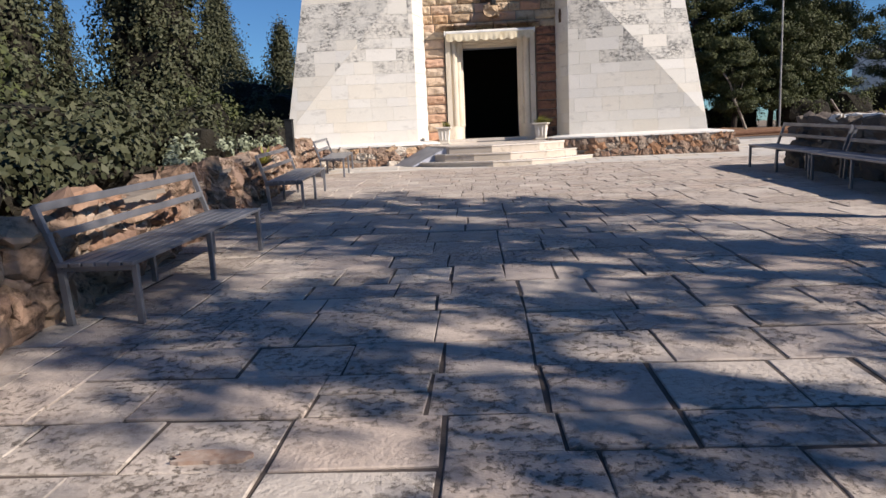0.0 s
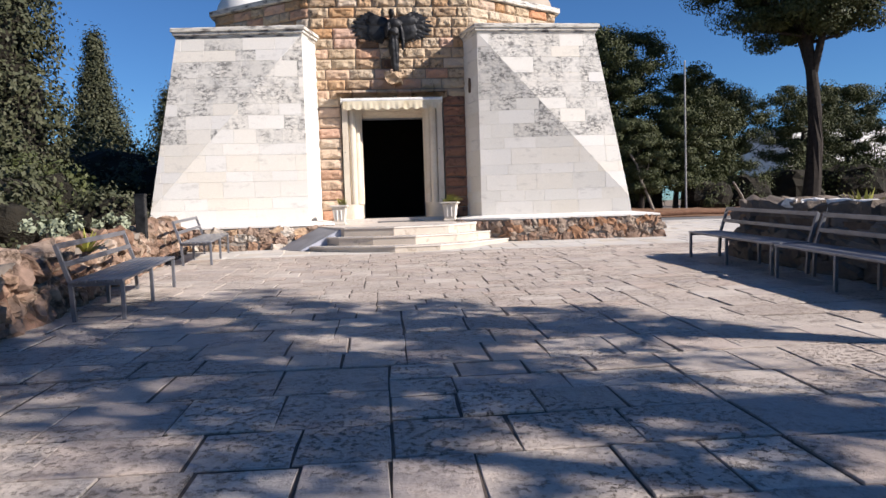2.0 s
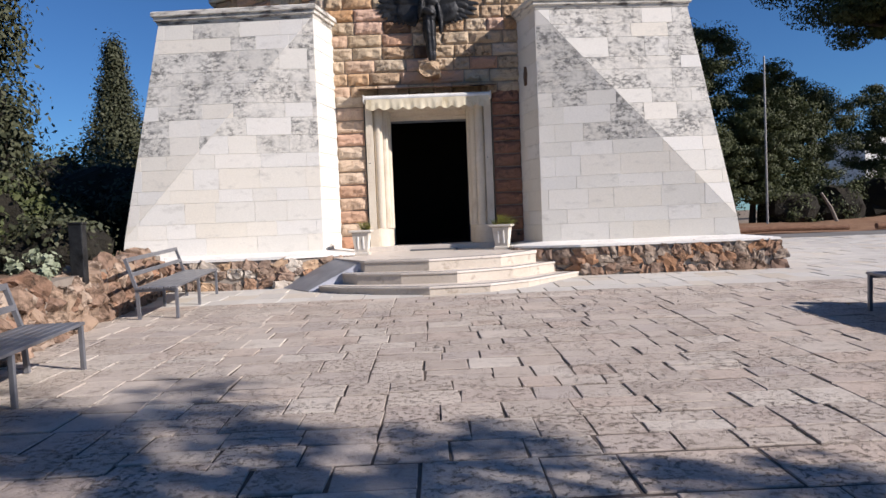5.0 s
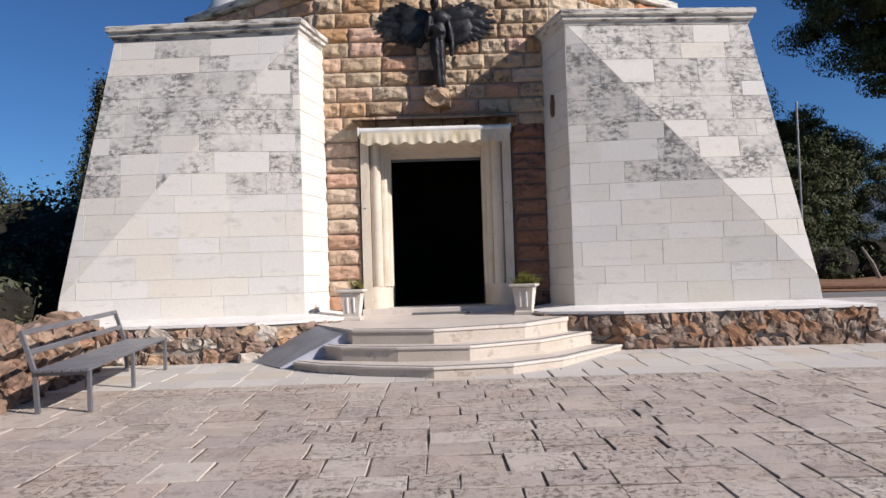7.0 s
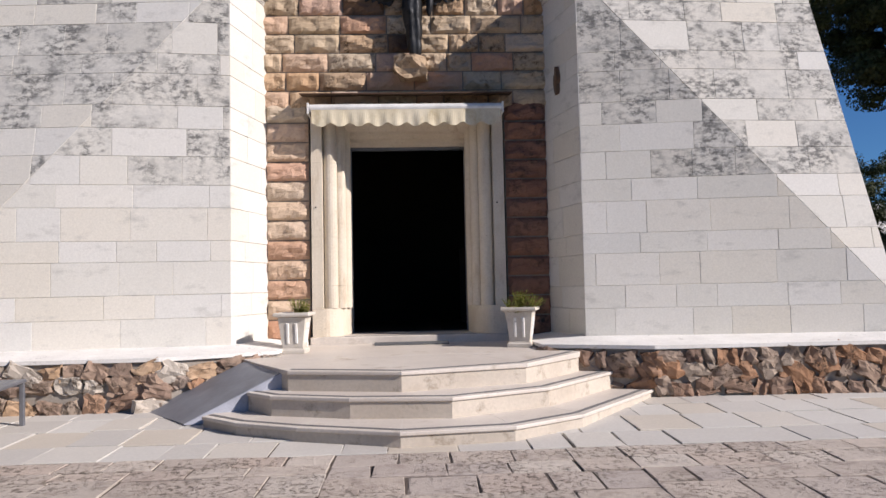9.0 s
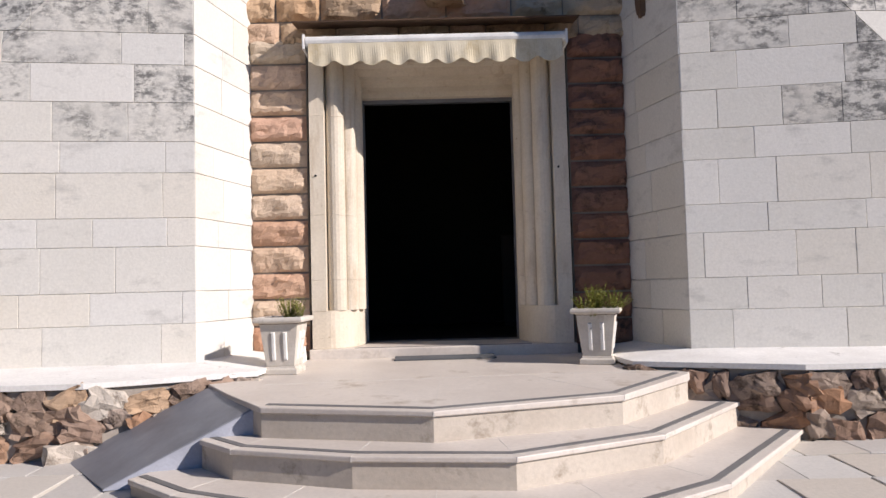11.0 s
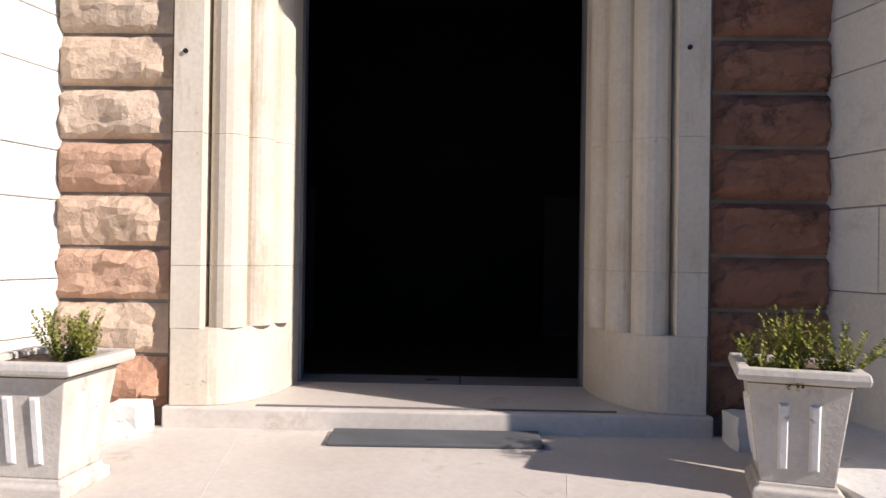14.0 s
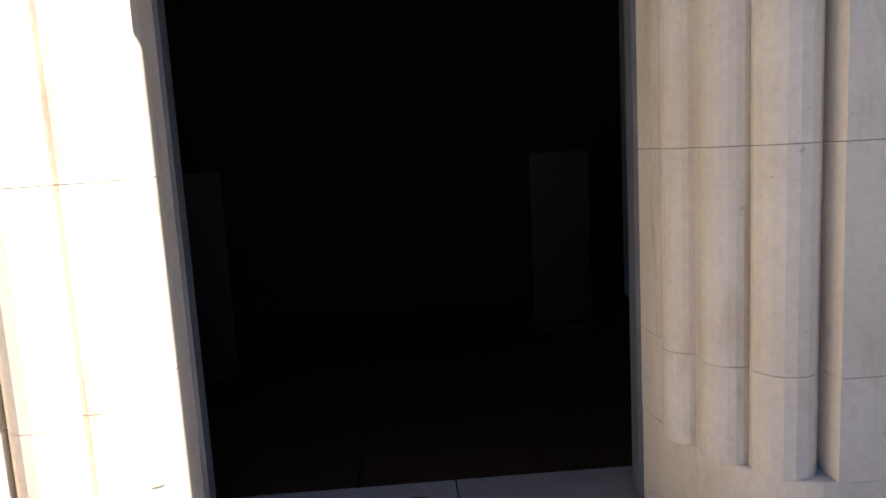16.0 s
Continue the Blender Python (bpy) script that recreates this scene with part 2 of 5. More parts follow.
M_CYPRESS = leaf_material("cypress foliage", (0.030, 0.038, 0.018), (0.082, 0.084, 0.044), (0.054, 0.060, 0.030))
M_PINE = leaf_material("pine needles", (0.022, 0.032, 0.010), (0.064, 0.074, 0.020), (0.040, 0.050, 0.015))
M_SHRUB = leaf_material("shrub foliage", (0.030, 0.040, 0.014), (0.080, 0.092, 0.030), (0.052, 0.064, 0.022))
M_POTPLANT = leaf_material("succulent foliage", (0.15, 0.17, 0.03), (0.34, 0.32, 0.07), (0.23, 0.24, 0.05))
# Near-black core colour that paints the shade inside crowns and bushes.
M_CROWNSHADE = material("near-black crown shade", (0.010, 0.009, 0.006), (0.024, 0.020, 0.013), 3, 20, 0.95, 0.9, 0.05)
M_CACTUS = leaf_material("pale agave foliage", (0.20, 0.23, 0.15), (0.30, 0.33, 0.23), (0.25, 0.28, 0.19))


# ---- helpers ----
def ground_z(y):
    return 0.1 + 0.027 * min(max(y, -30.0), 18.0)


class Build:
    def __init__(self):
        self.v, self.f = [], []

    def add(self, verts, faces):
        n = len(self.v)
        self.v += [tuple(p) for p in verts]
        self.f += [tuple(i + n for i in q) for q in faces]
        return self

    def box(self, x0, y0, z0, x1, y1, z1):
        return self.add([(x0, y0, z0), (x1, y0, z0), (x1, y1, z0), (x0, y1, z0), (x0, y0, z1), (x1, y0, z1), (x1, y1, z1), (x0, y1, z1)],
                        [(0, 3, 2, 1), (4, 5, 6, 7), (0, 1, 5, 4), (1, 2, 6, 5), (2, 3, 7, 6), (3, 0, 4, 7)])

    def prism(self, poly, z0, z1):
        """Plan polygon (anticlockwise) between two heights, each a number or a function of x, y."""
        n = len(poly)
        a = z0 if callable(z0) else (lambda x, y: z0)
        b = z1 if callable(z1) else (lambda x, y: z1)
        vs = [(x, y, a(x, y)) for x, y in poly] + [(x, y, b(x, y)) for x, y in poly]
        fs = [tuple(range(n - 1, -1, -1)), tuple(range(n, 2 * n))]
        fs += [(i, (i + 1) % n, (i + 1) % n + n, i + n) for i in range(n)]
        return self.add(vs, fs)

    def loft(self, rings, cap=True):
        n = len(rings[0])
        vs = [p for r in rings for p in r]
        fs = []
        for k in range(len(rings) - 1):
            fs += [(k * n + i, k * n + (i + 1) % n, (k + 1) * n + (i + 1) % n, (k + 1) * n + i) for i in range(n)]
        if cap:
            fs += [tuple(range(n - 1, -1, -1)), tuple((len(rings) - 1) * n + i for i in range(n))]
        return self.add(vs, fs)

    def tube(self, pts, radii, n=8):
        rings = []
        for i, p in enumerate(pts):
            p = Vector(p)
            d = Vector(pts[min(i + 1, len(pts) - 1)]) - Vector(pts[max(i - 1, 0)])
            q = d.to_track_quat("Z", "Y")
            r = radii[i] if hasattr(radii, "__len__") else radii
            rings.append([tuple(p + q @ Vector((r * math.cos(2 * math.pi * k / n), r * math.sin(2 * math.pi * k / n), 0))) for k in range(n)])
        return self.loft(rings)

    def mesh(self, name, mat, smooth=False):
        me = bpy.data.meshes.new(name)
        me.from_pydata(self.v, [], self.f)
        me.materials.append(mat)
        if smooth:
            me.shade_smooth()
        me.update()
        return me


def part(name, made, mat, parent=None, label="", smooth=False, bevel=0.0):
    """Links a Build, or a mesh, as one object under a thing or part."""
    me = made.mesh(name, mat, smooth) if isinstance(made, Build) else made
    if bevel:
        bm = bmesh.new()
        bm.from_mesh(me)
        sharp = [e for e in bm.edges if len(e.link_faces) == 2 and e.calc_face_angle() > 0.5]
        bmesh.ops.bevel(bm, geom=sharp, offset=bevel, segments=2, affect="EDGES", profile=0.5)
        bm.to_mesh(me)
        bm.free()
    ob = new(name, me)
    ob.parent = parent
    if label:
        tagged(ob, label)
    return ob


def thing(name, label, category, at=None, group="", kind=""):
    ob = new(name)
    ob.empty_display_size = 0.1
    if at is not None:
        ob.matrix_world = at
    return tagged(ob, label, category, group, kind)


def structure(name, made, mat, label, category, bevel=0.0, smooth=False):
    return tagged(part(name, made, mat, None, "", smooth, bevel), label, category, "", "structure")


def clip(poly, a, b, c):
    """Keeps the part of a polygon where a*x + b*y >= c."""
    out = []
    for i, p in enumerate(poly):
        q = poly[(i + 1) % len(poly)]
        dp, dq = a * p[0] + b * p[1] - c, a * q[0] + b * q[1] - c
        if dp >= 0:
            out.append(p)
        if (dp >= 0) != (dq >= 0):
            s = dp / (dp - dq)
            out.append((p[0] + s * (q[0] - p[0]), p[1] + s * (q[1] - p[1])))
    return out


def clip_to(poly, convex):
    """Clips a polygon to an anticlockwise convex one."""
    for i, p in enumerate(convex):
        q = convex[(i + 1) % len(convex)]
        a, b = -(q[1] - p[1]), q[0] - p[0]
        poly = clip(poly, a, b, a * p[0] + b * p[1])
        if len(poly) < 3:
            return []
    return poly


def area(poly):
    return 0.5 * sum(p[0] * q[1] - q[0] * p[1] for p, q in zip(poly, poly[1:] + poly[:1]))


def inset(poly, d):
    out = poly
    for i, p in enumerate(poly):
        q = poly[(i + 1) % len(poly)]
        a, b = -(q[1] - p[1]), q[0] - p[0]
        n = math.hypot(a, b)
        if n < 1e-4:
            continue
        a, b = a / n, b / n
        out = clip(out, a, b, a * p[0] + b * p[1] + d)
        if len(out) < 3:
            return []
    return out


def slab(poly, place, out, thick, soft=0.006):
    """A flat block with softened edges: poly in (s, t), place(s, t) the wall point, out the way it stands proud."""
    core = inset(poly, soft)
    if len(core) != len(poly):
        core = poly
    n = len(poly)
    ring = [[Vector(place(s, t)) for s, t in poly], [Vector(place(s, t)) + out * (thick - soft) for s, t in poly],
            [Vector(place(s, t)) + out * thick for s, t in core]]
    b = Build()
    b.loft([[tuple(p) for p in r] for r in ring], cap=False)
    b.f.append(tuple(2 * n + i for i in range(n)))
    return b


def rock_mesh(name, seed, mat, rough=0.16, sub=2, square=0.55):
    """Unit rock: a cube rounded and broken by noise, about 1 across."""
    bm = bmesh.new()
    bmesh.ops.create_cube(bm, size=1.0)
    bmesh.ops.subdivide_edges(bm, edges=bm.edges[:], cuts=sub, use_grid_fill=True)
    r = random.Random(seed)
    off = Vector((r.uniform(-50, 50), r.uniform(-50, 50), r.uniform(-50, 50)))
    for v in bm.verts:
        p = v.co.copy()
        ball = p.normalized() * 0.56
        p = p.lerp(ball, 1 - square)
        p += noise.noise_vector(p * 2.3 + off) * rough
        v.co = p
    me = bpy.data.meshes.new(name)
    bm.to_mesh(me)
    bm.free()
    me.materials.append(mat)
    return me


rng = random.Random(7)


# ---- ground, paving ----
gx = [-900, -300, -120, -60, -30, -15, -8, -4, 0, 4, 8, 15, 30, 60, 120, 300, 900]
gy = [-900, -300, -100, -50, -30, -15, -8, -4, 0, 4, 8, 12, 15, 18, 22, 28, 40, 70, 130, 300, 900]
b = Build()
b.add([(x, y, ground_z(y) - 0.06) for y in gy for x in gx],
      [(j * len(gx) + i, j * len(gx) + i + 1, (j + 1) * len(gx) + i + 1, (j + 1) * len(gx) + i) for j in range(len(gy) - 1) for i in range(len(gx) - 1)])
ground = structure("ground", b, M_GROUND, "dry stony earth ground around the plaza", "ground")

PLAZA = [(-4.45, -4.5), (12.0, -4.5), (12.0, 15.95), (-5.6, 15.95), (-4.2, 1.5)]
b = Build().prism([(-6.0, -9.0), (14.0, -9.0), (14.0, 15.95), (-6.0, 15.95)], lambda x, y: ground_z(y) - 0.1, lambda x, y: ground_z(y) - 0.010)
plaza = structure("pavement", b, M_GAP, "plaza of worn limestone flagstones with dark earthy joints", "pavement")
b = Build().prism([(-8.6, 15.95), (26.0, 15.95), (26.0, 31.0), (-8.6, 31.0)], lambda x, y: ground_z(y) - 0.1, lambda x, y: ground_z(y) - 0.012)
forecourt = structure("forecourt_pavement", b, M_GAP, "pale smooth slab pavement along the foot of the building", "pavement")

# ---- the building: body ----
def plane(p, q, r):
    """Depth y over (u, z) of the plane through three points (u, y, z)."""
    n = (Vector(q) - Vector(p)).cross(Vector(r) - Vector(p))
    return lambda u, z: p[1] - (n.x * (u - p[0]) + n.z * (z - p[2])) / n.y


PA, PB, PC, PD = (2.18, 18.85, 1.22), (5.95, 18.28, 1.22), (5.28, 19.02, 5.85), (2.20, 18.85, 5.85)     # foot and head corners of a pier's front, folded from PB to PD
PE = tuple(a + (c - a) * 0.082 for a, c in zip(PB, PC))     # where the fold meets the outer edge
LOWER, UPPER = plane(PA, PE, PD), plane(PE, PC, PD)


def tower_front(side):
    """The depth of each point (u, z) of a pier's front; u runs outwards from the axis."""
    def depth(u, z):
        return max(LOWER(u, z), UPPER(u, z))
    return depth


ZB, ZT = 1.22, 5.85
piers = []
for side in (-1, 1):
    dep = tower_front(side)
    o = 0.007
    pts = {"A": (2.18 + o, PA[1] + o, ZB), "B": (PB[0] - o, LOWER(PB[0], ZB) + o, ZB), "E": (PE[0] - o, PE[1] + o, PE[2]), "A1": (2.20 + o, PD[1] + o, ZT), "C1": (5.28 - o, PC[1] + o, ZT),
           "W0": (1.94 + o, FY + 0.3, ZB), "W1": (1.94 + o, FY + 0.3, ZT), "E0": (PB[0] - o, 25.0, ZB), "E1": (5.28 - o, 25.0, ZT), "F0": (1.95, 25.0, ZB), "F1": (1.95, 25.0, ZT)}
    keys = list(pts)
    vs = [(X0 + side * pts[k][0], pts[k][1], pts[k][2]) for k in keys]
    ix = {k: i for i, k in enumerate(keys)}
    fs = [("A", "B", "E", "A1"), ("E", "C1", "A1"), ("B", "E0", "E1", "C1", "E"), ("W0", "A", "A1", "W1"), ("E0", "F0", "F1", "E1"), ("F0", "W0", "W1", "F1"), ("A1", "C1", "E1", "F1", "W1")]
    fs = [tuple(ix[k] for k in (f if side > 0 else f[::-1])) for f in fs]
    b = Build().add(vs, fs)
    piers.append(structure("wall_pier_east" if side > 0 else "wall_pier_west", b, M_JOINT,
                           "battered corner pier faced with white limestone ashlar, streaked black with lichen", "wall"))

# centre wall with the doorway, and the chamfered upper storey
DU, DZ0, DZ1 = 1.36, 1.06, 4.36     # opening cut for the stone door surround
b = Build()
for a0, a1, z0, z1 in ((-2.1, -DU, 0.3, 7.05), (DU, 2.1, 0.3, 7.05), (-DU, DU, DZ1, 7.05)):
    b.box(X0 + a0, FY + 0.008, z0, X0 + a1, FY + 0.75, z1)
front_wall = structure("wall_front", b, M_MORTAR, "pink rock-faced stone wall above and beside the doorway, sooty and with statue shadow painted in", "wall")
chamfers = []
for side in (-1, 1):
    p0, p1 = Vector((X0 + side * 2.1, FY, 0)), Vector((X0 + side * 4.9, 21.7, 0))
    d = (p1 - p0).normalized()
    back = Vector((-d.y * side, d.x * side, 0))
    quad = [p0 + back * 0.01, p1 + back * 0.01, p1 + back * 0.7, p0 + back * 0.7]
    quad = [(q.x, q.y) for q in quad]
    if area(quad) < 0:
        quad.reverse()
    b = Build().prism(quad, 5.6, 7.05)
    chamfers.append(structure("wall_chamfer_east" if side > 0 else "wall_chamfer_west", b, M_MORTAR, "canted upper wall of rock-faced stone under a coping", "wall"))
b = Build()
poly = [(X0 - 4.9, 21.7), (X0 - 2.1, FY), (X0 + 2.1, FY), (X0 + 4.9, 21.7), (X0 + 4.9, 30.0), (X0 - 4.9, 30.0)]
outer = [(X0 - 5.05, 21.65), (X0 - 2.16, FY - 0.12), (X0 + 2.16, FY - 0.12), (X0 + 5.05, 21.65), (X0 + 5.05, 30.1), (X0 - 5.05, 30.1)]
b.prism(outer, 7.05, 7.2)
structure("roof_coping", b, M_CORNICE, "pale stone coping along the canted parapet", "coping", bevel=0.02)
# body behind, closing the church
b = Build()
b.box(X0 - 4.9, 29.6, 0.3, X0 + 4.9, 30.0, 7.05).box(X0 - 4.9, 24.5, 0.3, X0 - 4.5, 29.6, 7.05).box(X0 + 4.5, 24.5, 0.3, X0 + 4.9, 29.6, 7.05)
structure("wall_rear", b, M_ASHLAR, "plain rear walls of the pale stone building", "wall")

# cupolas over the side arms, and the drum between them
def cupola(name, x, y, z, r, rise, mat, label):
    rings = []
    for j in range(9):
        e = math.pi / 2 * j / 8.2
        rings.append([(x + r * math.cos(e) * math.cos(a), y + r * math.cos(e) * math.sin(a), z + rise * math.sin(e)) for a in [2 * math.pi * i / 32 for i in range(32)]])
    rings.insert(0, [(px, py, z - 0.25) for px, py, pz in rings[0]])
    structure(name, Build().loft(rings), mat, label, "dome", smooth=True)


cupola("roof_dome_west", X0 - 3.95, 23.4, 7.3, 1.3, 1.2, M_DOME, "small smooth white rendered dome over the side arm")
cupola("roof_dome_east", X0 + 3.95, 23.4, 7.3, 1.3, 1.2, M_SHEET, "small brown sheeted dome over the side arm")
drum = [[(X0 + 3.3 * math.cos(a), 25.4 + 3.3 * math.sin(a), z) for a in [2 * math.pi * i / 48 for i in range(48)]] for z in (7.0, 9.6)]
structure("roof_drum", Build().loft(drum), M_DOME, "white rendered drum of the main dome", "drum")
cupola("roof_dome_main", X0, 25.4, 9.7, 3.35, 2.6, M_DOME, "white rendered main dome")

# interior: dark room, its lack of light put into near-black colours
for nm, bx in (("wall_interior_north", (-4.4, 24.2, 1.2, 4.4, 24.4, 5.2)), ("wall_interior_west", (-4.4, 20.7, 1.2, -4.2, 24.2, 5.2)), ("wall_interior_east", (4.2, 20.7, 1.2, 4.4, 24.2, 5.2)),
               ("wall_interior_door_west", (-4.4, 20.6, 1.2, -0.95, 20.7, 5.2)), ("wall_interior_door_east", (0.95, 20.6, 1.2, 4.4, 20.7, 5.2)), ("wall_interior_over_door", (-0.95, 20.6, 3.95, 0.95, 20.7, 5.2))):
    structure(nm, Build().box(X0 + bx[0], bx[1], bx[2], X0 + bx[3], bx[4], bx[5]), M_DARK, "wall painted near-black for the unlit room behind the open doorway", "wall")
structure("ceiling", Build().box(X0 - 4.4, 20.6, 5.2, X0 + 4.4, 24.4, 5.35), M_DARK, "ceiling painted near-black for the unlit room", "ceiling")
# Floor beyond the sill turns dark by colour, where daylight fades.
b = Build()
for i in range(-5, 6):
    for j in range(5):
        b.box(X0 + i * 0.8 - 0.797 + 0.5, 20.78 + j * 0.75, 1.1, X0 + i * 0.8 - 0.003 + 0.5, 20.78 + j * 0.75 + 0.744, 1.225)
structure("floor", b, M_DIMBROWN, "brown floor darkened in colour for the unlit room", "floor")
b = Build().box(X0 - 0.95, 20.5, 1.1, X0 + 0.12, 20.776, 1.228).box(X0 + 0.126, 20.5, 1.1, X0 + 0.95, 20.776, 1.228)
structure("door_sill", b, M_INFLOOR, "grey stone sill slabs just inside the dark doorway", "sill")

# ---- pier cornices, ledges, plinths ----
def offset_path(pts, d):
    """Shifts an open plan path to its left by d."""
    out = []
    for i, p in enumerate(pts):
        a = (Vector(pts[i]) - Vector(pts[i - 1])).normalized() if i else None
        c = (Vector(pts[i + 1]) - Vector(pts[i])).normalized() if i < len(pts) - 1 else None
        na = Vector((-a.y, a.x)) if a else None
        nc = Vector((-c.y, c.x)) if c else None
        if na and nc:
            m = (na + nc).normalized()
            out.append(Vector(p) + m * (d / max(0.3, m.dot(na))))
        else:
            out.append(Vector(p) + (na or nc) * d)
    return [tuple(q) for q in out]


def sweep(path, profile, side):
    """Sweeps a profile of (out, z) along a plan path given for the east side (u, y)."""
    rings = []
    for i in range(len(path)):
        rings.append([])
    for o, z in profile:
        q = offset_path(path, o)
        for i, (u, y) in enumerate(q):
            rings[i].append((X0 + side * u, y, z))
    b = Build()
    if side < 0:
        rings = [r[::-1] for r in rings]
    return b.loft(rings)


dep = tower_front(1)
TOP = [(1.95, FY), (2.20, PD[1]), (5.28, PC[1]), (5.28, 25.0)]
TOP_R = TOP[::-1]
for side in (-1, 1):
    b = sweep(TOP_R, [(-0.06, 5.82), (0.015, 5.82), (0.03, 5.88), (0.07, 5.90), (0.07, 5.955), (0.11, 5.975), (0.11, 6.05), (0.07, 6.075), (-0.06, 6.085)], side)
    structure("cornice_east" if side > 0 else "cornice_west", b, M_CORNICE, "moulded pale stone cornice capping the pier, blackened underneath", "cornice")
    q = [(X0 + side * u, y) for u, y in TOP]
    q.append((X0 + side * 1.93, 25.0))
    if area(q) < 0:
        q.reverse()
    structure("pier_roof_east" if side > 0 else "pier_roof_west", Build().prism(q, 5.86, 6.07), M_CORNICE, "flat stone top of the pier", "roof")

PL = [(1.50, FY - 0.02), (1.62, 18.58), (2.78, 18.06), (6.5, 17.98), (6.62, 25.0)]
plinths = []
for side in (-1, 1):
    q = [(X0 + side * u, y) for u, y in PL + [(2.4, 25.0)]]
    if area(q) < 0:
        q.reverse()
    plinths.append(structure("plinth_east" if side > 0 else "plinth_west", Build().prism(q, 0.2, 1.12), M_PLMORTAR,
                             "low plinth of brown rubble stones in mortar under the pier", "plinth"))
    b = Build()
    lip = offset_path(PL[::-1], 0.04)[::-1]
    inner = [(1.98, FY - 0.02), (2.22, 18.9), (3.0, 18.78), (5.93, 18.32), (5.93, 25.0)]
    n = len(lip)
    vs = [(X0 + side * u, y, 1.122) for u, y in lip] + [(X0 + side * u, y, 1.165) for u, y in lip] + [(X0 + side * u, y, 1.235) for u, y in inner] + [(X0 + side * u, y, 1.10) for u, y in inner]
    fs = []
    for i in range(n - 1):
        for k in range(3):
            f = (k * n + i, (k + 1) * n + i, (k + 1) * n + i + 1, k * n + i + 1)
            fs.append(f if side < 0 else f[::-1])
    b.add(vs, fs)
    structure("ledge_east" if side > 0 else "ledge_west", b, M_LEDGE, "whitewashed sloping mortar ledge on top of the plinth", "ledge")

ring = [(0.09 * (1 + 0.5 * noise.noise((math.cos(a) * 1.7, math.sin(a) * 1.7, 9))) * math.cos(a), 0.17 * (1 + 0.6 * noise.noise((math.cos(a) * 1.7, math.sin(a) * 1.7, 2))) * math.sin(a)) for a in [math.pi * i / 12 for i in range(24)]]
vs = [(X0 + 2.03 + d, 19.42 + p, 4.62 + q) for d in (0.06, -0.02) for p, q in ring]
structure("soot_patch", Build().add(vs, [tuple(range(24, 48)), *[(i, (i + 1) % 24, (i + 1) % 24 + 24, i + 24) for i in range(24)]]), M_SOOT_SHADE, "black sooty patch on the inner face of the pier", "stain")

# ---- steps and porch ----
CUT_A, CUT_B = Vector((-3.22, 17.22)), Vector((-2.26, 17.46))     # edge along the ramp
cd = (CUT_B - CUT_A).normalized()
# facetted noses of the three steps, from the ramp round to the plinth
NOSES = [[(-3.03, 17.14), (-2.62, 16.76), (-2.0, 16.44), (-1.09, 16.10), (-0.10, 16.22), (0.60, 16.68), (1.76, 18.10)],
         [(-2.64, 17.34), (-2.35, 17.04), (-1.57, 16.76), (-0.62, 16.64), (0.37, 17.12), (1.37, 18.29)],
         [(-2.24, 17.33), (-1.09, 17.04), (0.20, 17.43), (0.92, 18.25)]]
TAILS = [([(-2.6, 18.3), (-2.6, 19.8)], [(2.1, 19.0), (2.1, 19.8)]),
         ([(-2.5, 18.2), (-2.5, 19.8)], [(1.8, 19.1), (1.8, 19.8)]),
         ([(-3.3, 19.8), (-3.22, 18.9), (-2.89, 18.30), (-2.62, 17.86)], [(1.25, 18.9), (1.3, 19.8)])]


def porch_z(x, y):
    """The porch falls gently from the doorstep to its nose."""
    return 1.06 + 0.0235 * max(0.0, y - 17.0)


def step_poly(i, lip=0.0):
    """Plan of a step, anticlockwise, its nose let out by lip."""
    nose = offset_path(NOSES[i], -lip) if lip else NOSES[i]
    west, east = TAILS[i]
    west = west if i == 2 else west[::-1]
    return west + nose + east


for i, (z0, z1) in enumerate(((0.3, 0.668), (0.5, 0.862), (0.7, 1.060))):
    st = structure("step_%d" % (i + 1) if i < 2 else "porch", Build().prism(step_poly(i), z0, z1 - 0.035), M_RISER,
                   "facetted limestone step with stained riser" if i < 2 else "facetted polished limestone porch before the door", "step" if i < 2 else "porch")
    part("tread", Build().prism(step_poly(i, 0.02), z1 - 0.035, porch_z if i == 2 else z1), M_STEP, st, "worn pale limestone tread", bevel=0.008)
    # grit strip set along the nosing
    outer, inner = offset_path(NOSES[i], 0.055), offset_path(NOSES[i], 0.105)
    b = Build()
    vs = []
    for (ax0, ay0), (bx0, by0) in zip(outer, inner):
        za, zb = (porch_z(ax0, ay0), porch_z(bx0, by0)) if i == 2 else (z1, z1)
        vs += [(bx0, by0, zb - 0.01), (bx0, by0, zb + 0.004), (ax0, ay0, za + 0.004), (ax0, ay0, za - 0.01)]
    b.add(vs, [(4 * k + j, 4 * k + 4 + j, 4 * k + 4 + (j + 1) % 4, 4 * k + (j + 1) % 4) for k in range(len(outer) - 1) for j in range(4)])
    part("grit_strip", b, M_STRIP, st, "dark grey anti-slip strip")
    # joints between the tread stones
    lip = offset_path(NOSES[i], -0.0205)
    for k, (px, py) in enumerate(lip[1:-1]):
        d = Vector((X0 - px, 19.6 - py, 0)).normalized()
        s = Vector((-d.y, d.x, 0)) * 0.002
        p0 = Vector((px, py, 0))
        p1 = p0 + d * (0.62 if i < 2 else 1.5 + 0.3 * (k % 2))
        q = [(v.x, v.y) for v in (p0 - s, p1 - s, p1 + s, p0 + s)]
        if area(q) < 0:
            q.reverse()
        part("joint", Build().prism(q, z1 - 0.034, (lambda x, y: porch_z(x, y) + 0.0012) if i == 2 else z1 + 0.0012), M_JOINT, st, "thin dark joint")
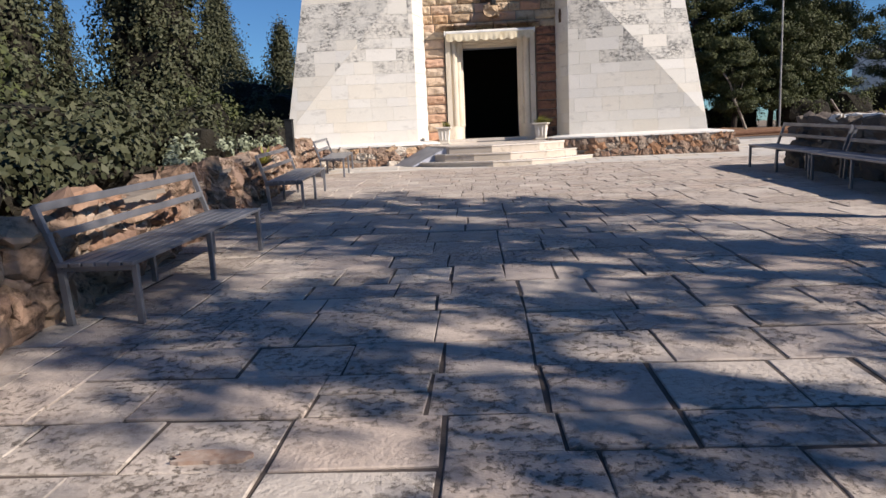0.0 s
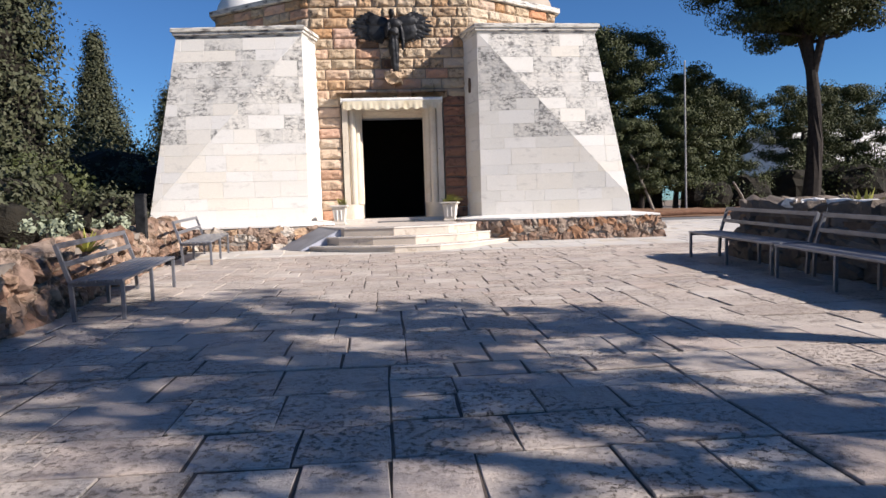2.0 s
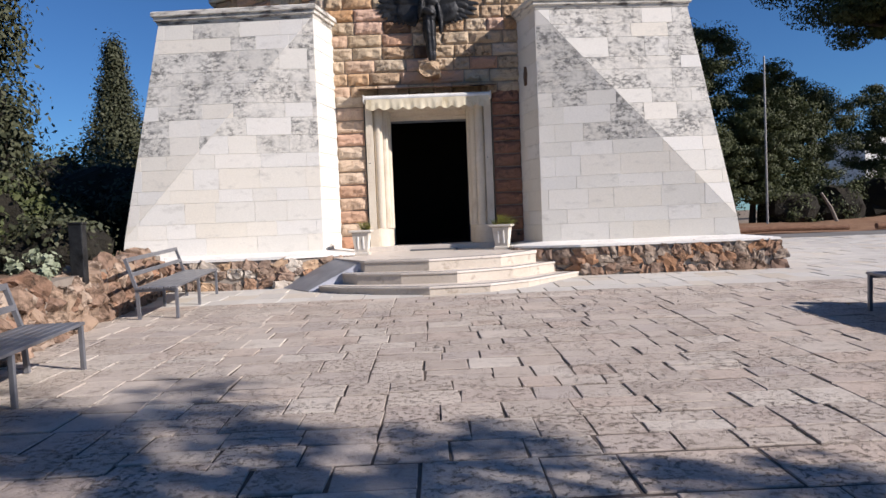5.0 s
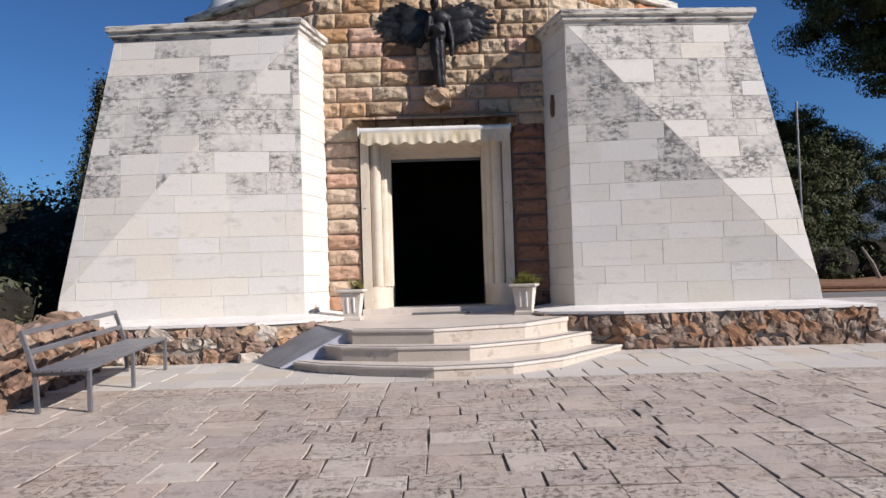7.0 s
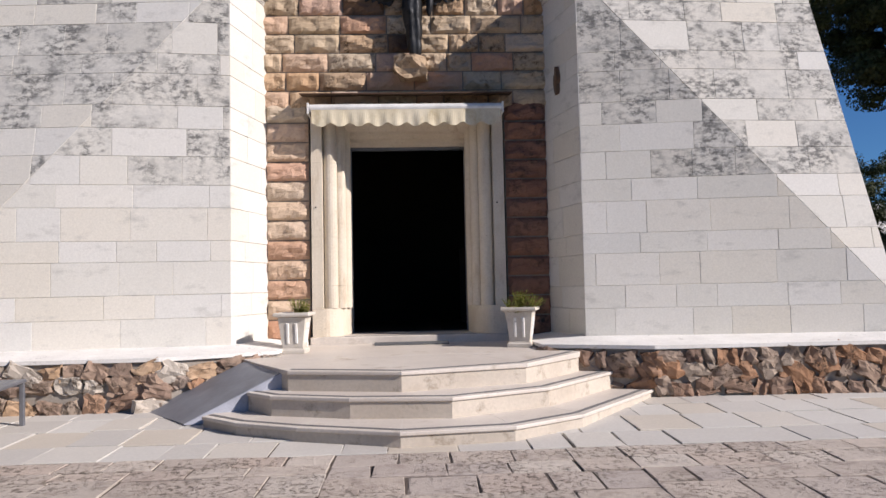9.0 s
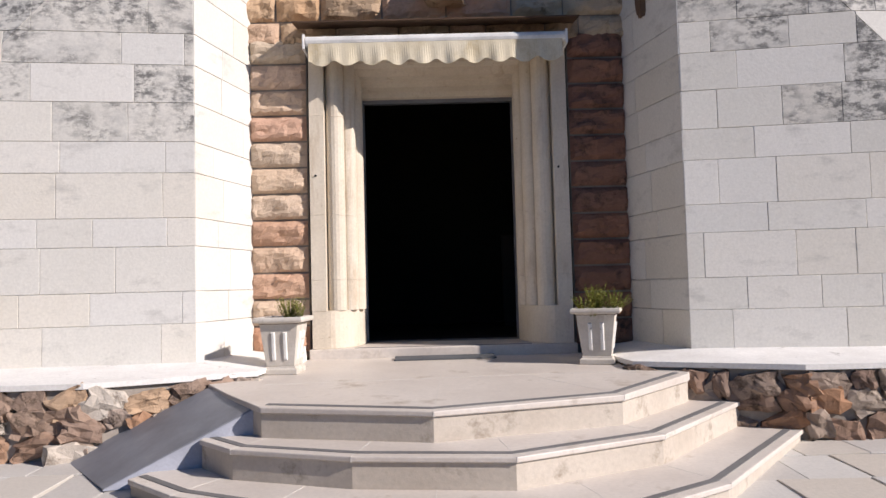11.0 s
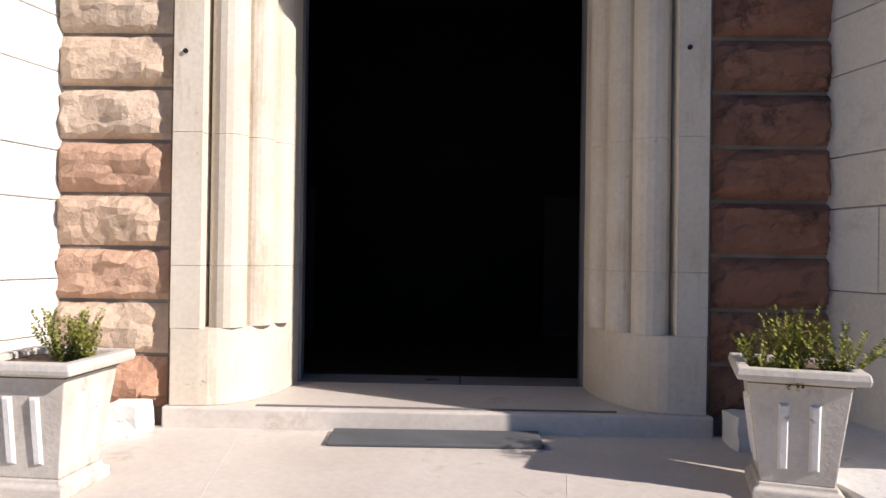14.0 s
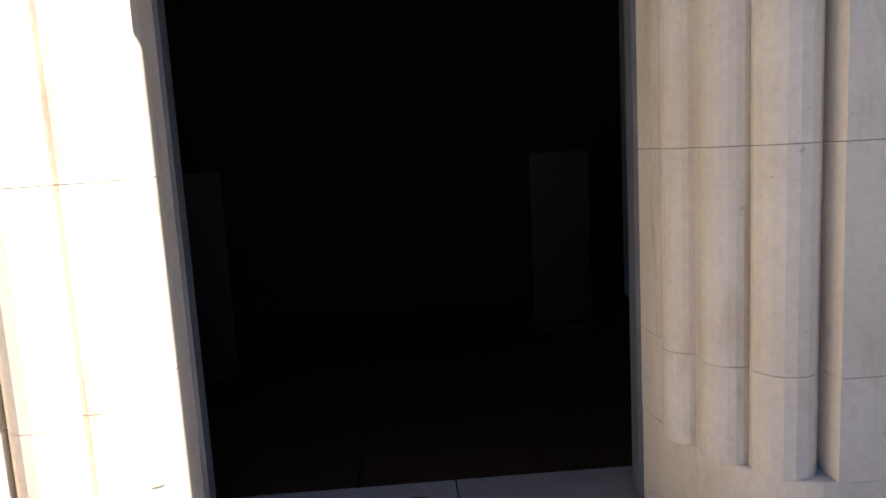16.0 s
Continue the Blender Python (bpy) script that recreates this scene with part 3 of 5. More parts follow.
for (ax0, ay0), (bx0, by0) in (((-2.45, 18.25), (-0.1, 18.45)), ((-0.1, 18.45), (0.85, 18.35)), ((-0.55, 18.42), (-0.35, 19.75)), ((-1.75, 18.31), (-1.95, 19.75))):
    d = Vector((bx0 - ax0, by0 - ay0, 0))
    s = Vector((-d.y, d.x, 0)).normalized() * 0.002
    q = [(ax0 - s.x, ay0 - s.y), (bx0 - s.x, by0 - s.y), (bx0 + s.x, by0 + s.y), (ax0 + s.x, ay0 + s.y)]
    if area(q) < 0:
        q.reverse()
    part("joint", Build().prism(q, 1.03, lambda x, y: porch_z(x, y) + 0.0012), M_JOINT, st, "thin dark joint")

# ramp beside the steps
rb, rt = Vector((-3.25, 17.24, 0)), Vector((-3.92, 18.06, 0))
tb, tt = Vector((-2.275, 17.475, 0)), Vector((-2.92, 18.31, 0))
zg = ground_z(17.4)
ramp_thing = thing("wheel_ramp", "steep grey metal ramp laid beside the stone steps", "ramp", pose(-3.1, 17.9, zg))
inv = ramp_thing.matrix_world.inverted()
b = Build()
top = [rb + Vector((0, 0, zg + 0.012)), tb + Vector((0, 0, 1.068)), tt + Vector((0, 0, 1.068)), rt + Vector((0, 0, zg + 0.012))]
vs = [inv @ p for p in top] + [inv @ (p - Vector((0, 0, 0.012))) for p in top]
b.add(vs, [(0, 1, 2, 3), (7, 6, 5, 4), (0, 4, 5, 1), (1, 5, 6, 2), (2, 6, 7, 3), (3, 7, 4, 0)])
part("plate", b, M_RAMP, ramp_thing)
b = Build()
s = Vector((cd.y, -cd.x, 0)) * 0.012
tri = [rb + Vector((0, 0, zg)), tb + Vector((0, 0, zg)), tb + Vector((0, 0, 1.055)), rb + Vector((0, 0, zg + 0.006))]
vs = [inv @ (p + s) for p in tri] + [inv @ (p - s) for p in tri]
b.add(vs, [(0, 1, 2, 3), (7, 6, 5, 4), (0, 4, 5, 1), (1, 5, 6, 2), (2, 6, 7, 3), (3, 7, 4, 0)])
part("side_board", b, M_RAMPSIDE, ramp_thing, "pale board closing the ramp's side")

# ---- door surround ----
def jamb_profile(side, reeded):
    """Plan of a jamb from the door edge round its curved front to the outer strip, in (u, y)."""
    pts = [(0.85, 20.5), (0.85, 20.40)]
    arc = [(0.85 + 0.335 * (1 - math.cos(t)), 20.40 - 0.62 * math.sin(t)) for t in [math.pi / 2 * k / 12 for k in range(13)]]
    if not reeded:
        pts += arc[1:] + [(1.33, 19.775)]
    else:
        pts += [(0.852, 20.36), (0.865, 20.30), (0.885, 20.285)]
        # three reeds stepping outwards along the curve
        centres = [((0.905, 20.185), 0.086), ((0.972, 20.025), 0.090), ((1.082, 19.905), 0.094)]
        angles = [(2.75, 4.6), (2.7, 4.75), (2.75, 5.75)]
        for (c, r), (a0, a1) in zip(centres, angles):
            for k in range(9):
                a = a0 + (a1 - a0) * k / 8
                pts.append((c[0] + r * math.cos(a), c[1] + r * math.sin(a)))
        pts += [(1.178, 19.90), (1.180, 19.775), (1.33, 19.775)]
    pts += [(1.33, 20.5)]
    return [(X0 + side * u, y) for u, y in pts]


surround = thing("door_surround", "cream stone door surround with reeded curved jambs", "door frame", pose(X0, 19.8, 1.06), kind="structure")
inv = surround.matrix_world.inverted()


def moved(b, m):
    b.v = [tuple(m @ Vector(p)) for p in b.v]
    return b


def prism_any(poly, z0, z1):
    if area(poly) < 0:
        poly = poly[::-1]
    return Build().prism(poly, z0, z1)


for side in (-1, 1):
    part("jamb_base", moved(prism_any(jamb_profile(side, False), 1.228, 1.615), inv), M_JAMB, surround, "smooth rounded base block", bevel=0.006)
    part("jamb", moved(prism_any(jamb_profile(side, True), 1.615, 1.927), inv), M_JAMB, surround)
    part("jamb", moved(prism_any(jamb_profile(side, True), 1.929, 2.596), inv), M_JAMB, surround)
    part("jamb", moved(prism_any(jamb_profile(side, True), 2.598, 3.621), inv), M_JAMB, surround)
    part("jamb", moved(prism_any(jamb_profile(side, True), 3.623, 4.36), inv), M_JAMB, surround)
# lintel: stepped soffit between the jambs
b = Build()
prof = [(20.62, 3.962), (20.42, 3.962), (20.40, 4.02), (20.27, 4.04), (20.25, 4.10), (20.12, 4.12), (20.09, 4.20), (19.97, 4.22), (19.95, 4.36), (20.62, 4.36)]
vs = [(X0 - 0.99, y, z) for y, z in prof] + [(X0 + 0.99, y, z) for y, z in prof]
n = len(prof)
b.add(vs, [tuple(range(n)), tuple(range(2 * n - 1, n - 1, -1))] + [(i + n, (i + 1) % n + n, (i + 1) % n, i) for i in range(n)])
part("lintel", moved(b, inv), M_JAMB, surround, "stepped stone lintel")
structure("threshold", Build().box(X0 - 1.36, 19.755, 1.0, X0 + 1.36, 20.5, 1.228), M_STEP, "worn limestone doorstep under the open doorway", "doorstep", bevel=0.012)
part("grit_strip", Build().box(X0 - 0.9, 19.80, 1.22, X0 + 0.9, 19.828, 1.233), M_STRIP, bpy.data.objects["threshold"], "dark anti-slip strip")

b = Build().box(X0 - 0.87, 20.5, 1.235, X0 - 0.832, 20.58, 3.962).box(X0 + 0.832, 20.5, 1.235, X0 + 0.87, 20.58, 3.962).box(X0 - 0.832, 20.5, 3.92, X0 + 0.832, 20.58, 3.962)
part("door_lining", moved(b, inv), M_STEEL, surround, "grey painted steel door lining")
for side in (-1, 1):
    t = tagged(part("stone_block_loose", rock_mesh("stone_block_loose", 77 + side, M_LEDGE, 0.08, 2, 0.9), M_LEDGE), "small whitewashed stone at the foot of the door jamb", "stone")
    t.matrix_world = Matrix.LocRotScale((X0 + side * 1.47, 19.64, 1.185), None, (0.17, 0.2, 0.17))

# ---- benches ----
def bench(length, label, m, group):
    """Tubular steel bench; x across (back at +x), y along, origin on the ground at the middle."""
    t = thing("bench", label, "bench", m, group)
    h, w = length / 2, 0.54
    tube = 0.022
    for y in (-h + 0.06, 0.0, h - 0.06):
        b = Build()
        b.box(-w / 2 - tube, y - tube, 0, -w / 2 + tube, y + tube, 0.43)
        part("leg", b, M_STEEL, t, bevel=0.006)
        if abs(y) < 0.1:
            part("leg", Build().box(w / 2 - tube, y - tube, 0, w / 2 + tube, y + tube, 0.43), M_STEEL, t, bevel=0.006)
        else:
            b = Build()
            q0 = [(w / 2 - 0.02 - tube, 0), (w / 2 - 0.02 + tube, 0), (w / 2 + tube, 0.43), (w / 2 + 0.13 + tube, 0.86), (w / 2 + 0.13 - tube, 0.86), (w / 2 - tube, 0.43)]
            vs = [(x, y - tube, z) for x, z in q0] + [(x, y + tube, z) for x, z in q0]
            b.add(vs, [(0, 1, 2, 3, 4, 5), (11, 10, 9, 8, 7, 6)] + [(i + 6, (i + 1) % 6 + 6, (i + 1) % 6, i) for i in range(6)])
            part("back_post", b, M_STEEL, t)
        part("crossbar", Build().box(-w / 2 + tube, y - 0.018, 0.392, w / 2 - tube, y + 0.018, 0.428), M_STEEL, t)
    for k in range(6):
        x = -w / 2 - 0.02 + k * 0.095
        part("seat_slat", Build().box(x, -h, 0.43, x + 0.082, h, 0.462), M_STEEL, t, bevel=0.006)
    for z, dx in ((0.64, 0.055), (0.845, 0.118)):
        part("back_rail", Build().box(w / 2 + dx - 0.014, -h + 0.04, z - 0.03, w / 2 + dx + 0.014, h - 0.04, z + 0.03), M_STEEL, t, bevel=0.006)
    return t


def bench_at(p, q, back):
    """Front feet from p to q; back: the side (-1 west, 1 east) of the backrest."""
    p, q = Vector(p), Vector(q)
    d = (q - p).normalized()
    nrm = Vector((-d.y, d.x)) if back < 0 else Vector((d.y, -d.x))
    c = (p + q) / 2 + nrm * 0.27
    slope = math.atan(0.027) * d.y
    yaw = math.atan2(d.y, d.x) - math.pi / 2
    m = Matrix.Translation((c.x, c.y, ground_z(c.y))) @ Matrix.Rotation(yaw, 4, "Z") @ Matrix.Rotation(slope, 4, "X")
    if back < 0:
        m = Matrix.Translation((c.x, c.y, ground_z(c.y))) @ Matrix.Rotation(yaw, 4, "Z") @ Matrix.Rotation(slope, 4, "X") @ Matrix.Rotation(math.pi, 4, "Z")
    return m


BL = "grey painted tubular steel bench with slatted seat"
first = bench(2.8, BL + " before the rock wall", bench_at((-3.88, 2.75), (-3.84, 5.45), -1), "benches by the rock wall")
for p, q in (((-4.22, 8.93), (-4.45, 11.62)), ((-4.66, 14.76), (-4.92, 17.46))):
    copy_thing(first, bench_at(p, q, -1))
for p, q, in (((4.10, 10.26), (4.12, 13.0)), ((3.96, 7.35), (4.05, 10.1))):
    tagged(copy_thing(first, bench_at(p, q, 1)), BL + " beside the stone planter", "bench", "benches by the planter")


# ---- rocks ----


def put(me, name, parent, loc, size, rot=(0, 0, 0)):
    ob = new(name, me)
    ob.parent = parent
    ob.matrix_basis = Matrix.LocRotScale(loc, Euler(rot), size)
    return ob


RUB = [rock_mesh("stone", 100 + i, M_RUBBLE, 0.26, 3, 0.75) for i in range(12)]
RUB_PALE = [rock_mesh("stone", 130 + i, M_RUBBLE_PALE, 0.26, 3, 0.75) for i in range(12)]
ROCKS = [rock_mesh("rock", 200 + i, M_ROCK, 0.30, 3, 0.5) for i in range(10)]
GROCKS = [rock_mesh("rock", 300 + i, M_GREYROCK, 0.2, 2, 0.6) for i in range(8)]

# low terrace wall of rocks on the west side
def wall_x(y):
    return -4.42 - 0.095 * (y - 1.5)


b = Build()
ys = [-3.0 + i * 1.0 for i in range(22)]
poly = [(wall_x(y) - 0.12, y) for y in ys] + [(wall_x(y) - 0.62, y) for y in ys[::-1]]
terrace = structure("terrace_wall", prism_any(poly, lambda x, y: ground_z(y) - 0.1, lambda x, y: ground_z(y) + 0.70), M_MORTAR,
                    "low dry-laid wall of rough reddish rocks behind the benches", "rock wall")
b = Build()
poly = [(wall_x(y) - 0.5, y) for y in ys] + [(-40.0, 18.0), (-40.0, -3.0)]
structure("terrace_bed", prism_any(poly, lambda x, y: ground_z(y) - 0.1, lambda x, y: ground_z(y) + 0.62), M_SOIL, "raised bed of dark soil behind the rock wall", "soil bed")
planter = structure("planter_wall", Build().prism([(5.0, -2.0), (8.5, -2.0), (8.5, 12.9), (5.0, 12.9)], 0.0, lambda x, y: ground_z(y) + 0.74), M_SOIL,
                    "raised planter bed edged with dark brown-grey rocks", "planter")

t = thing("marker_post", "short dark metal post on top of the rock wall", "post", pose(-5.77, 14.3, ground_z(14.3) + 0.58))
part("shaft", Build().box(-0.09, -0.07, 0, 0.09, 0.07, 0.80), M_BRONZE, t, bevel=0.01)
part("cap", Build().box(-0.1, -0.08, 0.80, 0.1, 0.08, 0.83), M_BRONZE, t, bevel=0.008)

# pale stones and an agave along the rim of the planter, a flowering tuft on the rock wall
r = random.Random(31)
for k in range(26):
    y = 3.4 + k * 0.37 + r.uniform(-0.1, 0.1)
    sx = r.uniform(0.13, 0.26)
    st = tagged(new("loose_stone", rock_mesh("loose_stone", 520 + k, M_LEDGE, 0.22, 2, 0.6)), "pale loose stone on the rim of the planter", "stone", "stones on the planter rim")
    st.matrix_world = Matrix.LocRotScale((5.24 + r.uniform(-0.06, 0.2), y, ground_z(y) + 0.93 + sx * 0.1), Euler((0, 0, r.uniform(0, 3))), (sx, sx * 1.4, sx * 0.7))


def agave(m, size, label, seed):
    t = thing("agave", label, "plant", m)
    g = random.Random(seed)
    for k in range(18):
        a, up = k * 2.4, g.uniform(0.5, 1.3)
        d = Vector((math.cos(a) * math.cos(up), math.sin(a) * math.cos(up), math.sin(up)))
        side = Vector((-math.sin(a), math.cos(a), 0)) * size * 0.06
        n = d.cross(side).normalized() * size * 0.025
        p = [Vector((0, 0, 0)), d * size * 0.55 + Vector((0, 0, -0.02)), d * size + Vector((0, 0, -0.08 * size))]
        b = Build().add([p[0] - side, p[0] + side, p[0] + n, p[1] - side * 1.2, p[1] + side * 1.2, p[1] + n, p[2]],
                        [(0, 3, 5, 2), (2, 5, 4, 1), (0, 1, 4, 3), (3, 6, 5), (5, 6, 4), (3, 4, 6)])
        part("leaf", b, M_POTPLANT, t)
    return t


agave(pose(5.55, 10.4, ground_z(10.4) + 0.72), 0.55, "yellow-green agave among stones in the planter", 3)
agave(pose(-5.42, 10.9, ground_z(10.9) + 0.60), 0.42, "yellow-green spiky tuft on top of the rock wall", 8)

# ---- potted plants ----
def potted_plant(m, label, seed):
    t = thing("potted_plant", label, "potted plant", m, "planters by the door")
    def ring(h, z):
        return [(-h, -h, z), (h, -h, z), (h, h, z), (-h, h, z)]
    b = Build().loft([ring(0.155, 0.0), ring(0.155, 0.045), ring(0.135, 0.055), ring(0.135, 0.07)])
    part("foot", b, M_POT, t, bevel=0.006)
    b = Build().loft([ring(0.125, 0.07), ring(0.17, 0.44), ring(0.185, 0.455)])
    part("bowl", b, M_POT, t, bevel=0.005)
    b = Build().loft([ring(0.215, 0.455), ring(0.22, 0.475), ring(0.215, 0.50), ring(0.17, 0.50), ring(0.165, 0.46)], cap=False)
    b.f.append((0, 3, 2, 1))
    part("rim", b, M_POT, t, bevel=0.006)
    part("soil", Build().box(-0.175, -0.175, 0.44, 0.175, 0.175, 0.475), M_SOIL, t, "dark potting soil")
    # raised flutes on each face
    for k in range(4):
        rot = Matrix.Rotation(k * math.pi / 2, 4, "Z")
        for x in (-0.052, 0.052):
            b = Build()
            w = 0.021
            z0, z1 = 0.12, 0.375
            y0, y1 = 0.125 + 0.045 * (z0 - 0.07) / 0.37, 0.125 + 0.045 * (z1 - 0.07) / 0.37
            b.add([(x - w, -y0 + 0.004, z0), (x + w, -y0 + 0.004, z0), (x + w, -y1 + 0.004, z1), (x - w, -y1 + 0.004, z1),
                   (x - w * 0.5, -y0 - 0.012, z0 + 0.012), (x + w * 0.5, -y0 - 0.012, z0 + 0.012), (x + w * 0.5, -y1 - 0.012, z1 - 0.012), (x - w * 0.5, -y1 - 0.012, z1 - 0.012)],
                  [(4, 5, 6, 7), (0, 1, 5, 4), (1, 2, 6, 5), (2, 3, 7, 6), (3, 0, 4, 7)])
            part("flute", moved(b, rot), M_LEDGE, t, "pale raised wedge")
    r = random.Random(seed)
    b = Build()
    # tufts of feathery sprigs: (x, y, sprigs, height, spread)
    tufts = ((0.05, 0.03, 34, 0.21, 0.10), (0.14, 0.0, 16, 0.17, 0.06)) if seed < 4 else ((-0.11, -0.02, 26, 0.15, 0.11), (0.0, 0.03, 30, 0.25, 0.09), (0.15, -0.02, 30, 0.19, 0.13), (-0.02, -0.17, 5, -0.10, 0.02))
    for tx, ty, count, tall, wide in tufts:
        for k in range(count):
            a, d = r.uniform(0, 6.283), wide * r.random() ** 0.5
            p = Vector((tx + 0.4 * d * math.cos(a), ty + 0.4 * d * math.sin(a), 0.47 if tall > 0 else 0.52))
            lean = Vector((math.cos(a), math.sin(a), -0.25 * d / wide)) * d * 1.1
            hgt = tall * r.uniform(0.65, 1.1)
            steps = max(5, int(abs(hgt) / 0.010))
            for j in range(steps):
                f = j / steps
                q = p + Vector((0, 0, hgt * f)) + lean * f
                for e in range(2):
                    ang = r.uniform(0, 6.283)
                    dv = Vector((math.cos(ang), math.sin(ang), r.uniform(0.4, 1.2))).normalized() * r.uniform(0.016, 0.032) * (1.15 - 0.5 * f)
                    sv = dv.cross(Vector((0, 0, 1))).normalized() * 0.006
                    b.add([q - sv, q + sv, q + dv], [(0, 1, 2)])
    part("foliage", b, M_POTPLANT, t, "yellow-green succulent shoots")
    return t


potted_plant(pose(-2.43, 18.92, porch_z(0, 18.92) - 0.002, 0, 0, -4), "square fluted cast stone planter with sparse green succulents", 3)
potted_plant(pose(0.40, 19.03, porch_z(0, 19.03) - 0.002, 0, 0, -17), "square fluted cast stone planter with bushy green succulents", 5)

# doormat
mat_ob = tagged(part("doormat", Build().box(-0.5, -0.12, 0, 0.5, 0.12, 0.022), M_MAT, bevel=0.008), "narrow grey rubber doormat on the porch before the doorstep", "doormat")
mat_ob.matrix_world = pose(-0.99, 19.62, porch_z(0, 19.62), 1.35, 0, 1)

for u, z in ((-1.27, 3.0), (1.227, 3.034)):
    t = thing("wall_hook", "small dark iron fixing in the stone door jamb", "hook", pose(X0 + u, 19.775, z, 90, 0, 0))
    part("plug", Build().tube([(0, 0, -0.01), (0, 0, 0.012)], 0.012, 10), M_BRONZE, t)
t = thing("floor_drain", "small dark oval slot in the door sill", "drain", pose(-1.05, 20.63, 1.228))
part("slot", Build().add([(0.045 * math.cos(a), 0.018 * math.sin(a), z) for z in (0.0, 0.003) for a in [math.pi * i / 8 for i in range(16)]],
     [tuple(range(16, 32))] + [(i, (i + 1) % 16, (i + 1) % 16 + 16, i + 16) for i in range(16)]), M_BRONZE, t)
ring = []
for i in range(28):
    a = 2 * math.pi * i / 28
    k = 1 + 0.5 * noise.noise((math.cos(a) * 2.1, math.sin(a) * 2.1, 5))
    x, y = -2.6 + 0.17 * k * math.cos(a), 0.71 + 0.055 * k * math.sin(a)
    ring.append((x, y))
b = Build().prism(ring, lambda x, y: ground_z(y) - 0.004, lambda x, y: ground_z(y) + 0.012)
structure("rust_stain", b, material("rusty stain on stone", (0.27, 0.15, 0.095), (0.44, 0.36, 0.30), 11, 40, 0.85, 0.4), "rusty brown stain on a flagstone", "stain")

# ---- awning ----
awn = thing("awning", "rolled cream canvas awning with scalloped valance in a white case", "awning", pose(X0, FY, 4.21))
b = Build()
b.tube([(-1.31, -0.27, 0.115), (1.30, -0.27, 0.115)], 0.055, 12)
part("roller_case", b, M_WHITE, awn, "white metal front bar", smooth=False)
b = Build()
n = 120
x0, x1 = -1.28, 1.27
vs, fs = [], []
for i in range(n + 1):
    x = x0 + (x1 - x0) * i / n
    ph = (i / n * 10.0) % 1.0
    drop = 0.235 - 0.05 * abs(math.cos(math.pi * ph)) ** 3
    wav = 0.012 * math.sin(i * 0.33) + 0.006 * math.sin(i * 0.9)
    for y in (-0.005, 0.0):
        vs.append((x, -0.31 + y, 0.09))
        vs.append((x, -0.31 + y + wav, 0.09 - drop))
for i in range(n):
    a, c = 4 * i, 4 * i + 4
    fs += [(a, a + 1, c + 1, c), (a + 2, c + 2, c + 3, a + 3), (a + 1, a + 3, c + 3, c + 1)]
part("valance", Build().add(vs, fs), M_CANVAS, awn, "sun-yellowed scalloped canvas valance")
part("canvas_roll", Build().tube([(-1.27, -0.13, 0.13), (1.27, -0.13, 0.13)], 0.06, 12), M_CANVAS, awn)
for x in (-1.33, 1.31):
    part("bracket", Build().box(x - 0.012, -0.33, 0.03, x + 0.012, 0.0, 0.18), M_WHITE, awn, "white end bracket", bevel=0.005)
b = Build()
b.add([(-1.44, -0.36, 0.29), (1.44, -0.36, 0.29), (1.44, 0.05, 0.35), (-1.44, 0.05, 0.35), (-1.44, -0.36, 0.302), (1.44, -0.36, 0.302), (1.44, 0.05, 0.365), (-1.44, 0.05, 0.365)],
      [(0, 3, 2, 1), (4, 5, 6, 7), (0, 1, 5, 4), (1, 2, 6, 5), (2, 3, 7, 6), (3, 0, 4, 7)])
part("cap_sheet", b, M_RUST, awn, "thin rusty sheet over the awning")

# ---- winged statue on its corbel: one plain mesh ----
bm = bmesh.new()


def lump(c, s, rot=(0, 0, 0)):
    r = bmesh.ops.create_icosphere(bm, subdivisions=3, radius=1.0, matrix=Matrix.LocRotScale(c, Euler(rot), s))
    return r["verts"]


lump((-0.01, -0.22, 1.55), (0.075, 0.095, 0.11))
lump((0.0, -0.20, 1.44), (0.05, 0.05, 0.08))
lump((0.05, -0.18, 1.27), (0.21, 0.13, 0.16), (0, 0.12, 0))
lump((0.04, -0.18, 1.03), (0.16, 0.13, 0.26))
lump((0.03, -0.17, 0.70), (0.145, 0.13, 0.36))
lump((0.05, -0.17, 0.40), (0.115, 0.12, 0.32))
lump((0.07, -0.17, 0.15), (0.085, 0.11, 0.17))
lump((0.25, -0.2, 1.02), (0.055, 0.08, 0.25), (0.1, -0.12, 0))
lump((0.27, -0.2, 0.75), (0.05, 0.07, 0.16), (0.1, 0.1, 0))
lump((-0.13, -0.27, 1.10), (0.06, 0.09, 0.2), (0.3, 0.2, 0))
lump((0.02, -0.31, 1.04), (0.15, 0.06, 0.06), (0, 0.4, 0))
for s in (-1, 1):
    lump((s * 0.36, -0.10, 1.36), (0.30, 0.05, 0.15), (0, -s * 0.1, 0))
    lump((s * 0.36, -0.09, 1.13), (0.28, 0.04, 0.27), (0, s * 0.7, 0))
    # overlapping feathers fanned from the raised shoulder joint
    for row, (cnt, reach) in enumerate(((11, 0.70), (15, 0.95))):
        for k in range(cnt):
            ang = -1.22 + k / (cnt - 1) * 1.80
            d = Vector((s * math.cos(ang), 0.0, math.sin(ang)))
            m = reach * (0.56 + 0.46 * math.exp(-((ang + 0.12) / 0.52) ** 2))
            base = Vector((s * 0.12, -0.07 + 0.025 * row, 1.30))
            lump(base + d * m * 0.55, (m * 0.48, 0.022, 0.065), (0, -math.atan2(d.z, d.x), 0))
for v in bm.verts:
    fold = math.sin(v.co.x * 55 + v.co.z * 3) * 0.012 if v.co.z < 1.0 and abs(v.co.x) < 0.25 else 0
    v.co.y -= fold
    v.co += noise.noise_vector(v.co * 6) * 0.014
me = bpy.data.meshes.new("winged_statue")
